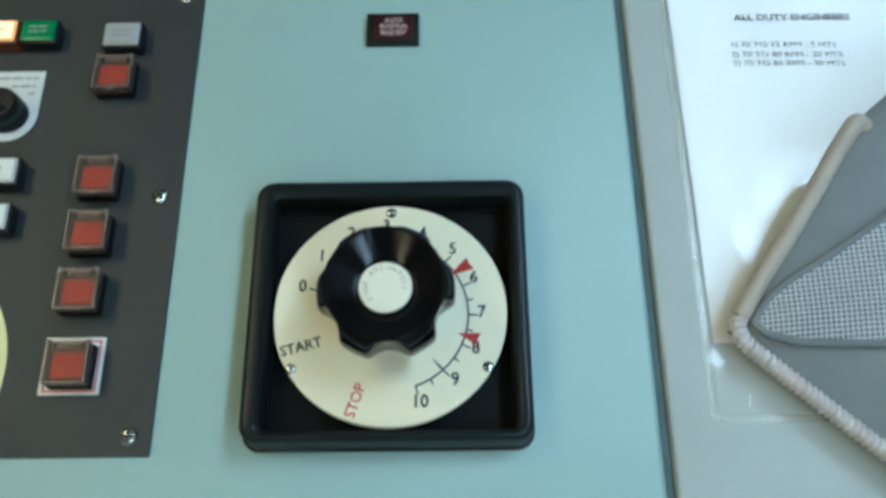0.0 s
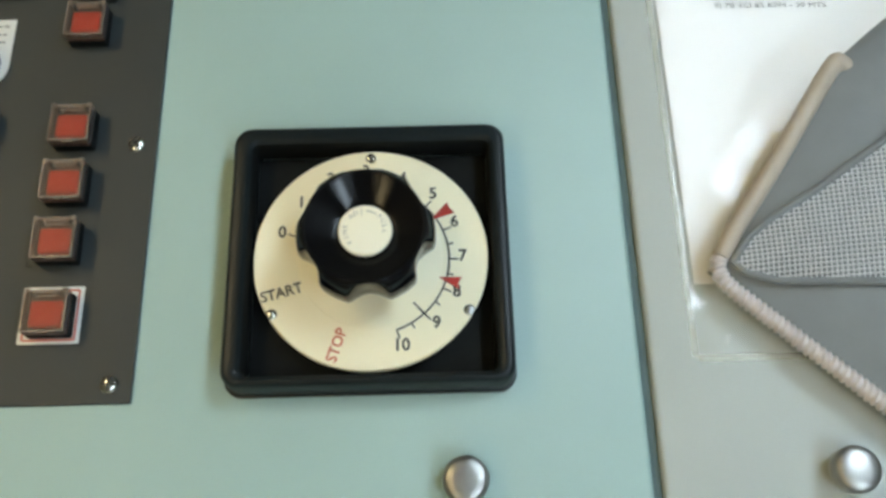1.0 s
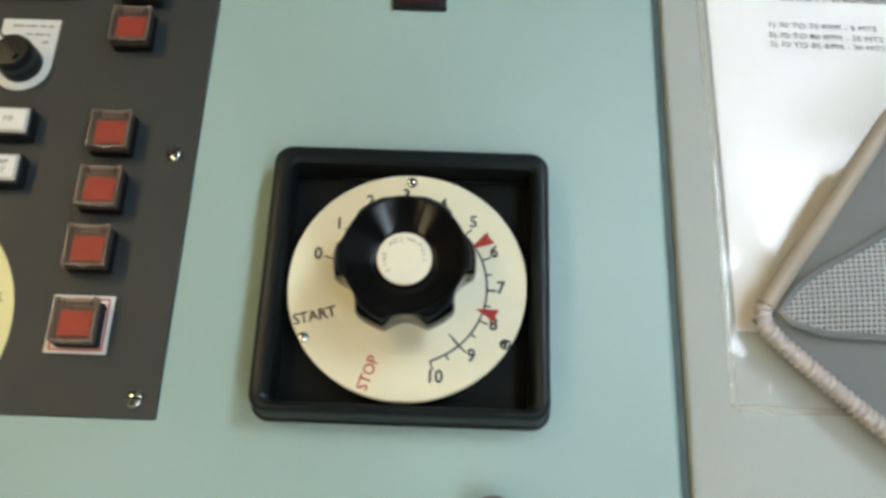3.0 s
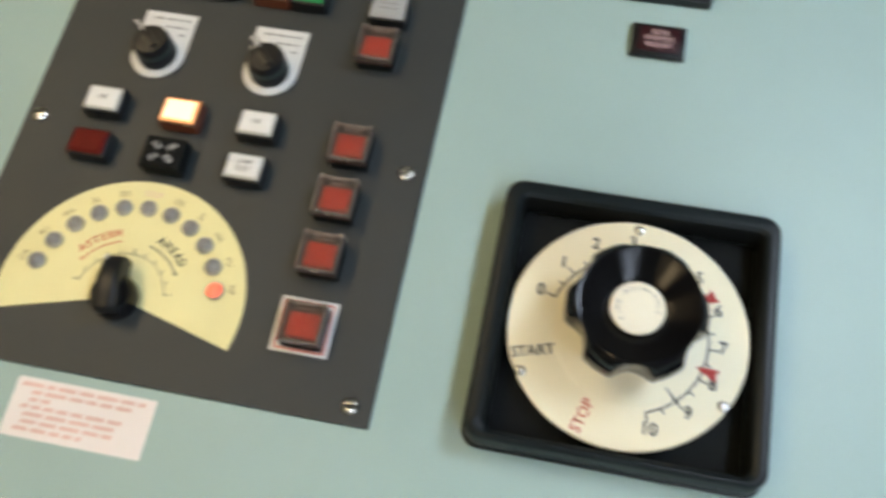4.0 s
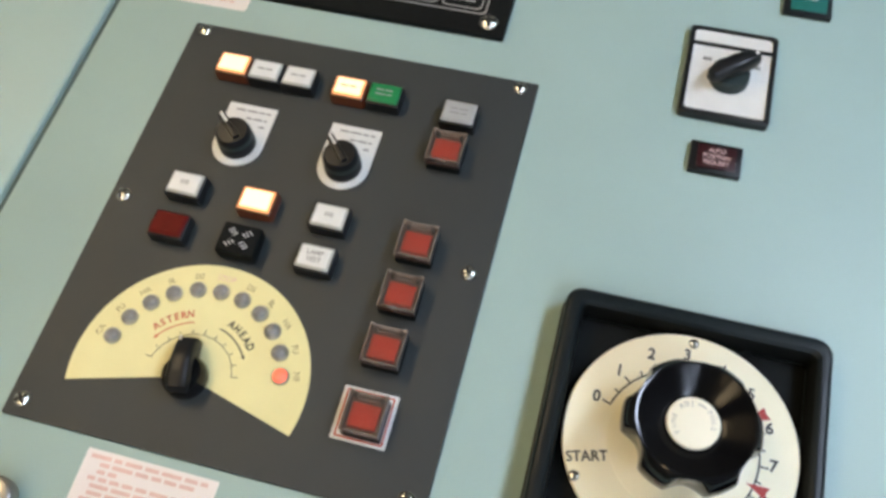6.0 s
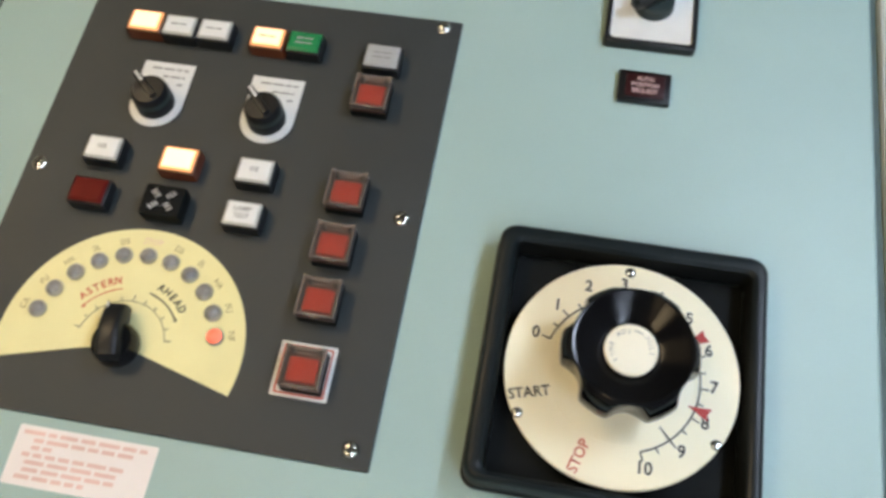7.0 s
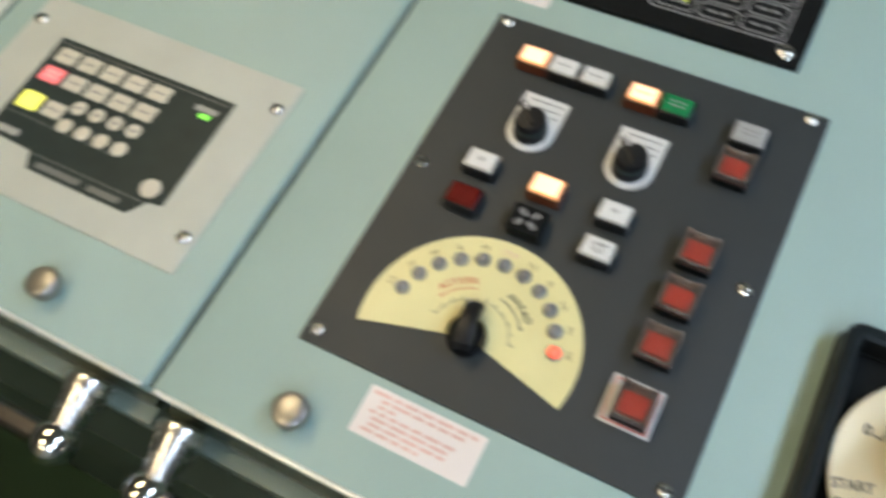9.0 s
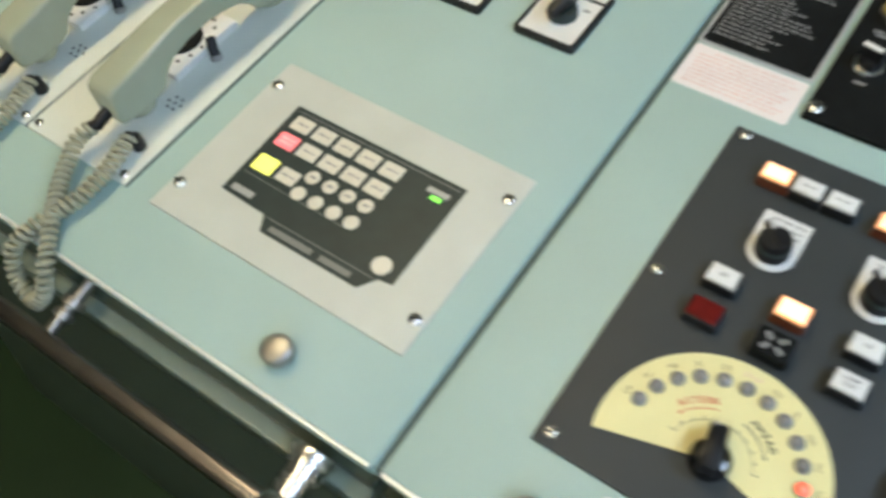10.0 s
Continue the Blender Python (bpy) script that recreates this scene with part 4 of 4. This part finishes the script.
M["pale_line"] = node_mat("pale_printed_line", (0.28, 0.28, 0.27), 0.45)
outline(-0.1435, -0.0385, 0.3450, 0.5500, 0.0012, 0.0050, ob, "frame_line", "pale_line")
for r in range(3):
    for c in range(3):
        x0 = -0.1400 + c * 0.0335
        key = outline(x0, x0 + 0.0305, 0.3490 + r * 0.0172, 0.3640 + r * 0.0172, 0.0010, 0.0050, ob, "key", "pale_line")
        part("print", bars([(x0 + 0.006, x0 + 0.0245, 0.3565 + r * 0.0172)], 0.0052, 0.0022), "grey_ink", ob)
part("key_lamp", block(-0.1205, -0.1170, 0.3578, 0.3602, 0.005, 0.0056, 0.0003), "lcd", ob, "small lit yellow lamp")
part("nameplate", block(-0.1400, -0.1000, 0.4070, 0.4200, 0.0050, 0.0056), "grey_cap", ob)
part("print", bars([(-0.094, -0.046, 0.4100), (-0.094, -0.050, 0.4160)], 0.0052, 0.0024), "grey_ink", ob)
dsp = part("display", block(-0.1180, -0.0420, 0.4300, 0.4560, 0.0050, 0.0062, 0.0004), "black", ob, "backlit text display")
part("display_text", bars([(-0.114, -0.046, 0.4360), (-0.114, -0.050, 0.4430), (-0.114, -0.046, 0.4500)], 0.0065, 0.0040), "lcd", dsp)
part("print", bars([(-0.139, -0.048, 0.468 + 0.008 * i) for i in range(9)], 0.0052, 0.0022), "grey_ink", ob)
# key-operated toggle and yellow push button on the unit
ob = thing("toggle_switch", -0.1835, 0.3990, 0.0050, "black toggle knob in a chrome ring", "switch")
part("ring", lathe([(0.0135, 0), (0.0135, 0.003), (0.0118, 0.0055), (0.0100, 0.0058), (0.0098, 0.003)], seg=32, cap1=False), "chrome", ob)
part("knob", lathe([(0.0100, 0), (0.0100, 0.010), (0.0090, 0.0115), (0.0002, 0.012)], seg=28), "black", ob)
lv = part("lever", block(-0.0035, 0.0035, -0.009, 0.010, 0.011, 0.021, 0.001), "black", ob, at=pose(0, 0, 0, 0, 0, 78))
part("pointer_face", block(-0.0022, 0.0022, -0.006, 0.0098, 0.0211, 0.0216), "white", ob, at=pose(0, 0, 0, 0, 0, 78))
part("print", bars([(-0.004, 0.005, -0.0195), (-0.006, 0.006, 0.020)], 0.0002, 0.0028), "grey_ink", ob)
ob = thing("push_button", -0.1845, 0.4640, 0.0050, "round yellow push button in a chrome ring", "push button")
part("ring", lathe([(0.0145, 0), (0.0145, 0.004), (0.0130, 0.0085), (0.0120, 0.0088), (0.0118, 0.006)], seg=32, cap1=False), "chrome", ob)
part("cap", lathe([(0.0118, 0), (0.0118, 0.0098), (0.0108, 0.0112), (0.0002, 0.0116)], seg=32), "brass", ob)
part("print", bars([(-0.010, 0.010, -0.0225), (-0.007, 0.007, -0.0265)], 0.0002, 0.0024), "grey_ink", ob)

# ---- membrane keypad on its beige plate ----
ob = thing("keypad_panel", 0, 0, 0, "beige-grey plate with a black membrane keypad", "keypad")
part("plate", plate(rounded(-0.6020, -0.3500, -0.0085, 0.1670, 0.001, 2), 0, 0.0020, 0.0004), "beige", ob)
for i, (x, y) in enumerate(((-0.5935, 0.1410), (-0.3586, 0.1410), (-0.5935, 0.0190), (-0.3586, 0.0190))):
    screw(ob, x, y, 0.0020, 0.0052, 20 + 33 * i, True)
KZ = 0.0020
outl = [(-0.5620, 0.1320), (-0.5600, 0.0330), (-0.5130, 0.0310), (-0.5050, 0.0172), (-0.4110, 0.0172), (-0.4010, 0.0315), (-0.3890, 0.0330), (-0.3905, 0.1320)]
bm = bmesh.new()
lo, hi = [bm.verts.new((x, y, KZ)) for x, y in outl], [bm.verts.new((x, y, KZ + 0.0007)) for x, y in outl]
bm.faces.new(hi), bm.faces.new(list(reversed(lo)))
for i in range(len(outl)):
    j = (i + 1) % len(outl)
    bm.faces.new((lo[i], lo[j], hi[j], hi[i]))
part("membrane", bm, "keypad", ob)
KT = KZ + 0.0007
bm = stroke(-0.558, 0.1275, -0.394, 0.1275, 0.0008, KT)
stroke(-0.556, 0.0555, -0.449, 0.0540, 0.0006, KT, bm=bm)
stroke(-0.509, 0.0300, -0.404, 0.0300, 0.0007, KT, bm=bm)
part("printed_line", bm, "key_line", ob)
for x0, x1 in ((-0.500, -0.458), (-0.450, -0.421)):
    part("slot_label", block(x0, x1, 0.0205, 0.0255, KT, KT + 0.0003), "key_line", ob)
part("brand_mark", block(-0.554, -0.532, 0.0365, 0.0425, KT, KT + 0.0003), "grey_cap", ob)


def membrane_key(x, y, w, h, material, label=""):
    k = part("key", plate(rounded(x - w / 2, x + w / 2, y - h / 2, y + h / 2, 0.0012, 2), KT, KT + 0.0006, 0.0002), material, ob, label)
    return k


for r, y in enumerate((0.1165, 0.0965)):
    for c in range(5):
        x = -0.5450 + c * 0.0232
        pink = r == 1 and c == 0
        membrane_key(x, y, 0.0188, 0.0142, "lit_pink" if pink else "membrane_key", "lit pink key" if pink else "")
        part("print", bars([(x - 0.005, x + 0.006, y)] if not pink else [(x - 0.006, x + 0.007, y + 0.002), (x - 0.006, x + 0.007, y - 0.002)], KT + 0.0008, 0.0017), "grey_ink" if not pink else "white_ink", ob)
membrane_key(-0.5445, 0.0690, 0.0195, 0.0160, "lit_yellow", "lit yellow key")
membrane_key(-0.5205, 0.0690, 0.0185, 0.0140, "membrane_key")
part("print", bars([(-0.527, -0.514, 0.069)], KT + 0.0008, 0.0017), "grey_ink", ob)
for y in (0.0785, 0.0605):
    for c in range(4):
        x = -0.5025 + c * 0.0178
        part("round_key", lathe([(0.0063, KT), (0.0063, KT + 0.0004), (0.0058, KT + 0.0007), (0.0002, KT + 0.0007)], x, y, 24), "membrane_key", ob)
        if y > 0.07:
            part("print", bars([(x - 0.0025, x + 0.003, y)], KT + 0.0009, 0.0022), "grey_ink", ob)
part("lamp_label", block(-0.418, -0.3985, 0.1155, 0.1205, KT, KT + 0.0003), "grey_cap", ob)
part("power_lamp", block(-0.411, -0.402, 0.1100, 0.1140, KT, KT + 0.0006, 0.0002), "lit_green", ob, "lit green lamp")
part("round_button", lathe([(0.0080, KT), (0.0078, KT + 0.0010), (0.0002, KT + 0.0014)], -0.4055, 0.0420, 28), "membrane_key", ob)

# ---- two telephones set in the desk ----
def telephone_plate(x, group="telephone plates"):
    """x: the plate's right edge."""
    ob = thing("telephone_plate", x, 0, 0, "light grey telephone mounting plate with sound holes and sockets", "telephone", group)
    part("plate", plate(rounded(-0.1230, 0.0, -0.0075, 0.300, 0.001, 2), 0, 0.0022, 0.0004), "phone_plate", ob)
    part("edge_gap", block(-0.0002, 0.0026, -0.0075, 0.300, 0, 0.0010), "groove", ob)
    part("edge_gap", block(-0.1260, -0.1228, -0.0075, 0.300, 0, 0.0010), "groove", ob)
    for sx, sy in ((-0.1155, 0.0005), (-0.0080, 0.0005), (-0.1155, 0.292), (-0.0080, 0.292)):
        screw(ob, sx, sy, 0.0022, 0.0040, sx * 2000, True)
    hole = finish(lathe([(0.0014, 0.0), (0.0014, 0.0003), (0.0002, 0.0003)], seg=10), "sound_hole")
    hole.materials.append(M["slot"])
    part("sound_hole", hole, "slot", ob, at=pose(-0.027, 0.079, 0.0022))
    for i in range(6):
        a = math.pi / 3 * i
        part("sound_hole", hole, "slot", ob, at=pose(-0.027 + 0.0068 * math.cos(a), 0.079 + 0.0068 * math.sin(a), 0.0022))
    sk = part("cord_socket", lathe([(0.0060, 0.0022), (0.0060, 0.008), (0.0050, 0.016), (0.0002, 0.0165)], -0.0175, 0.0280, 18), "black", ob)
    sw = part("lever_base", lathe([(0.0058, 0.0022), (0.0055, 0.005), (0.004, 0.0065)], -0.0330, 0.1380, 18), "satin", ob)
    part("lever", sweep([(-0.0330, 0.1380, 0.005), (-0.0365, 0.1405, 0.011), (-0.0410, 0.1445, 0.018)], 0.0046, 12), "black", ob)
    cr = part("cradle", block(-0.1000, -0.0420, 0.098, 0.178, 0.0022, 0.0100, 0.002), "white", ob, "white cradle block with dark lettering")
    part("earpiece_rest", lathe([(0.0200, 0.0100), (0.0200, 0.0125), (0.0175, 0.014), (0.0002, 0.014)], -0.0705, 0.1350, 30), "black_matt", cr)
    for i in range(16):
        a = 2 * math.pi * i / 16
        cx, cy = -0.0700 + 0.0240 * math.cos(a), 0.1365 + 0.034 * math.sin(a)
        part("mark", block(cx - 0.0018, cx + 0.0018, cy - 0.0015, cy + 0.0015, 0.0100, 0.0103), "slot", cr)
    return ob


first_phone = telephone_plate(-0.6320)
copy_thing(first_phone, DESK @ pose(-0.7580, 0, 0))
ob = thing("tape_mark", -0.668, 0.226, 0.0022, "small orange tape dot on the plate", "mark")
part("dot", block(-0.003, 0.003, -0.003, 0.003, 0, 0.0006, 0.0002), "brass", ob)


def handset(x, y, turn):
    ob = thing("telephone_handset", x, y, 0.0, "sage green telephone handset lying on its cradle", "telephone handset", "telephone handsets", turn)
    st = [(0.000, 0.0250, 0.0520, 0.0130), (0.0016, 0.0225, 0.0555, 0.0146), (0.007, 0.0210, 0.0590, 0.0156), (0.025, 0.0205, 0.0620, 0.0162), (0.042, 0.0215, 0.0650, 0.0160), (0.050, 0.0250, 0.0662, 0.0157),
          (0.056, 0.0350, 0.0672, 0.0153), (0.066, 0.0430, 0.0690, 0.0148), (0.085, 0.0480, 0.0712, 0.0143), (0.105, 0.0495, 0.0720, 0.0140)]
    full = st + [(0.21 - v, a, b, w) for v, a, b, w in reversed(st[:-1])]
    rings = [[(px, v, pz) for px, pz in rounded(-w, w, a, b, min(w, (b - a) / 2) * 0.28, 5)] for v, a, b, w in full]
    part("body", loft(rings), "sage", ob)
    part("cord_grip", sweep([(0.0, 0.004, 0.033), (-0.001, -0.006, 0.030), (-0.003, -0.014, 0.025)], 0.0052, 14), "black", ob, "black cord grip")
    for v in (0.026, 0.184):
        part("cup", lathe([(0.0135, 0.0142), (0.0148, 0.0165), (0.0152, 0.0240)], 0, v, 32), "sage", ob)
    return ob


handset(-0.6725, 0.029, -3)
handset(-0.7985, 0.029, -2.5)


def coiled_cord(pts, label):
    ob = thing("coiled_cord", 0, 0, 0, label, "telephone cord", "telephone cords")
    for name_, p in (("socket_plug", pts[-1]), ("handset_plug", pts[0])):
        bm = bmesh.new()
        bmesh.ops.create_uvsphere(bm, u_segments=14, v_segments=10, radius=0.0050)
        part(name_, bm, "black", ob, "black cord end", at=pose(*p))
    part("coil", coil(pts, 0.0054, 0.0062, 0.0022), "cord", ob)
    return ob


STRAND = [(-0.679, 0.014, 0.025), (-0.684, 0.000, 0.021), (-0.680, -0.016, 0.016), (-0.667, -0.040, 0.013), (-0.645, -0.070, 0.010), (-0.628, -0.096, 0.000), (-0.628, -0.110, -0.020), (-0.640, -0.117, -0.032),
          (-0.659, -0.112, -0.022), (-0.664, -0.098, 0.000), (-0.657, -0.080, 0.010), (-0.650, -0.058, 0.011), (-0.644, -0.035, 0.012), (-0.645, -0.006, 0.014), (-0.6495, 0.024, 0.019)]
coiled_cord(STRAND, "sage green coiled telephone cord hanging over the desk edge")
coiled_cord([(x - 0.126 - (0.012 if y < -0.05 else 0.0), y, z) for x, y, z in STRAND], "sage green coiled telephone cord of the farther telephone")

# ---- notice in a clear sleeve, and the mesh pouch lying on it ----
ob = thing("paper_notice", 0.3150, 0.0480, 0.0006, "white printed notice to engineers in a clear sleeve", "notice")
bm = bmesh.new()
nx, ny, PW, PH_ = 20, 26, 0.215, 0.285
grid = [[bm.verts.new((PW * i / nx, PH_ * j / ny, 0.0008 + 0.0006 * math.sin(i * 0.5 + j * 0.2) ** 2)) for i in range(nx + 1)] for j in range(ny + 1)]
for j in range(ny):
    for i in range(nx):
        bm.faces.new((grid[j][i], grid[j][i + 1], grid[j + 1][i + 1], grid[j + 1][i]))
part("sheet", bm, "paper", ob)
write("ALL DUTY ENGINEERS", 0.3935 - 0.315, 0.2655 - 0.048, 0.0018, 0.0068, "ink", ob, -0.5, 0.0001, 1.1)
for row, tx, ty in (("1) 70 TO 75 RPM - 5 MTS", 0.3845, 0.2444), ("2) 70 TO 80 RPM - 20 MTS", 0.3859, 0.2368), ("3) 70 TO 85 RPM - 30 MTS", 0.3859, 0.2301)):
    write(row, tx - 0.315, ty - 0.048, 0.0018, 0.0054, "ink", ob, -1.0, 0.0, 1.16)

ob = thing("plastic_sleeve", 0.3120, 0.0050, 0.0004, "wrinkled clear plastic document sleeve on the desk", "sleeve")
bm = bmesh.new()
nx, ny, PW, PH_ = 46, 60, 0.225, 0.335
grid = []
for j in range(ny + 1):
    row = []
    for i in range(nx + 1):
        x, y = PW * i / nx, PH_ * j / ny
        amp = 0.0075 * math.exp(-y / 0.03) + 0.00012
        wr = noise.noise(Vector((x * 60, y * 45, 1.7))) + 0.6 * abs(noise.noise(Vector((x * 140 + y * 60, y * 90, 5.1))))
        row.append(bm.verts.new((x + 0.002 * noise.noise(Vector((0, y * 30, 0))) * (i == 0) - 0.003 * (1 - j / ny), y + 0.0015 * noise.noise(Vector((x * 40, 0, 3))) * (j == 0), 0.0034 + amp * wr)))
    grid.append(row)
for j in range(ny):
    for i in range(nx):
        bm.faces.new((grid[j][i], grid[j][i + 1], grid[j + 1][i + 1], grid[j + 1][i]))
film_part = part("film", bm, "sleeve", ob)
film_part.visible_shadow = False
for name_, x0, x1, y0, y1 in (("side_seam", -0.0035, 0.0, 0.002, 0.330), ("bottom_seam", 0.0, 0.222, -0.001, 0.003)):
    seam = part(name_, block(x0, x1, y0, y1, 0.0006, 0.0030, 0.0006), "seam", ob, "welded edge of the sleeve")
    seam.visible_shadow = False

# pouch: a padded body bounded by ribbed piping, a mesh window in its upper face
CORNER = Vector((0.3190, 0.0502))
E1, E2 = Vector((0.5665, 0.8240)), Vector((0.735, -0.678))
ob = thing("mesh_pouch", 0, 0, 0, "grey mesh pouch with beige ribbed piping lying on the notice", "pouch")
L1, L2, PIPED = 0.30, 0.30, 0.132


def piping_z(a):
    """The pouch lies thin at its corner and stands higher along its side."""
    return 0.016 + 0.24 * min(a, 0.16)


def pouch_point(a, b, dz=0.0):
    p = CORNER + E1 * a + E2 * b
    return (p.x, p.y, piping_z(a) + dz)


bm = bmesh.new()
n = 40
grid = []
for j in range(n + 1):
    row = []
    for i in range(n + 1):
        b = L2 * j / n
        reach = min(L1, PIPED + 3.3 * b)
        a = reach * i / n
        edge = min(a, b, reach - a, L2 - b)
        z = 0.010 * (1 - math.exp(-edge / 0.03)) - 0.002 + 0.0012 * noise.noise(Vector((a * 30, b * 30, 2)))
        row.append(bm.verts.new(pouch_point(a, b, z)))
    grid.append(row)
for j in range(n):
    for i in range(n):
        bm.faces.new((grid[j][i], grid[j][i + 1], grid[j + 1][i + 1], grid[j + 1][i]))
rim_v = grid[0] + [r[-1] for r in grid[1:]] + list(reversed(grid[-1][:-1])) + [r[0] for r in reversed(grid[1:-1])]
low = [bm.verts.new((v.co.x + 0.006, v.co.y, 0.0065)) for v in rim_v]
for i in range(len(rim_v)):
    j = (i + 1) % len(rim_v)
    bm.faces.new((rim_v[i], rim_v[j], low[j], low[i]))
bm.faces.new(low)
part("body", bm, "fabric", ob)
side_path = [pouch_point(PIPED + 0.004, 0.012, -0.006), pouch_point(PIPED + 0.002, 0.004, -0.002), pouch_point(PIPED - 0.006, 0.0005), pouch_point(PIPED * 0.5, 0.001), pouch_point(0.03, 0.0005), pouch_point(0.010, 0.0015)]
front_path = [pouch_point(0.010, 0.0010), pouch_point(0.0050, 0.0030), pouch_point(0.0010, 0.0100), pouch_point(0.0, 0.03), pouch_point(0, 0.1), pouch_point(0, 0.2), pouch_point(0, 0.3)]
# smooth side piping; the shade along it is put into its tan
part("side_piping", sweep(smooth_path(side_path, 60), 0.0052, 12), "shaded_piping", ob, "tan piping inside the sleeve, its shade painted in")
core = part("piping", sweep(smooth_path(front_path, 90), 0.0034, 12), "zip", ob, "beige ribbed piping")
part("piping_rib", coil(front_path, 0.0036, 0.0036, 0.0014, 12, 6), "zip", core)


def pouch_top(x, y):
    d = Vector((x, y)) - CORNER
    det = E1.x * E2.y - E1.y * E2.x
    a, b = (d.x * E2.y - d.y * E2.x) / det, (E1.x * d.y - E1.y * d.x) / det
    edge = max(min(a, b), 0)
    return a, b, piping_z(max(a, 0)) - 0.002 + 0.010 * (1 - math.exp(-edge / 0.03))


WINDOW = [(0.3310, 0.0530), (0.3405, 0.0660), (0.3520, 0.0742), (0.3745, 0.0862), (0.4010, 0.1030), (0.47, 0.146), (0.47, 0.026), (0.4000, 0.0362), (0.3520, 0.0412), (0.3370, 0.0470)]


def in_window(x, y):
    """Inside the mesh window's outline, by crossings."""
    odd = False
    for (x0, y0), (x1, y1) in zip(WINDOW, WINDOW[1:] + WINDOW[:1]):
        if (y0 > y) != (y1 > y) and x < x0 + (y - y0) * (x1 - x0) / (y1 - y0):
            odd = not odd
    return odd


back = bmesh.new()
step = 0.0025
cells = {}
for i in range(90):
    for j in range(70):
        x, y = 0.318 + i * step, 0.028 + j * step
        if in_window(x + step / 2, y + step / 2):
            q = []
            for dx, dy in ((0, 0), (1, 0), (1, 1), (0, 1)):
                key = (i + dx, j + dy)
                if key not in cells:
                    cells[key] = back.verts.new((x + dx * step, y + dy * step, pouch_top(x + dx * step, y + dy * step)[2] + 0.0022))
                q.append(cells[key])
            back.faces.new(q)
wires = bmesh.new()
for (i, j), v in cells.items():
    for di, dj in ((1, 0), (0, 1)):
        o = cells.get((i + di, j + dj))
        if o:
            p, q = v.co.copy(), o.co.copy()
            w = 0.00042
            s = Vector((w, 0, 0)) if dj else Vector((0, w, 0))
            up = Vector((0, 0, 0.0006))
            loft([[p - s, p + s, p + s * 0.5 + up, p - s * 0.5 + up], [q - s, q + s, q + s * 0.5 + up, q - s * 0.5 + up]], wires, False, False)
hem = [(*p, pouch_top(*p)[2] + 0.0026) for p in WINDOW + WINDOW[:2]]
part("window_hem", sweep([q for p, r in zip(hem, hem[1:]) for q in (Vector(p), Vector(p).lerp(Vector(r), 0.5))], 0.0021, 8), "fabric", ob, "stitched hem round the mesh")
win = part("window_lining", back, "mesh_back", ob, "dark lining behind the mesh")
tagged(part("mesh_strand", wires, "strand", ob, "pale woven mesh"), kind="stuff")
bd = part("badge", plate(rounded(-0.03, 0.03, -0.02, 0.02, 0.008, 5), 0, 0.0020, 0.0006), "patch", ob, "light blue badge", at=pose(0.4475, 0.1250, pouch_top(0.4475, 0.1250)[2] + 0.002, 0, 0, 52))
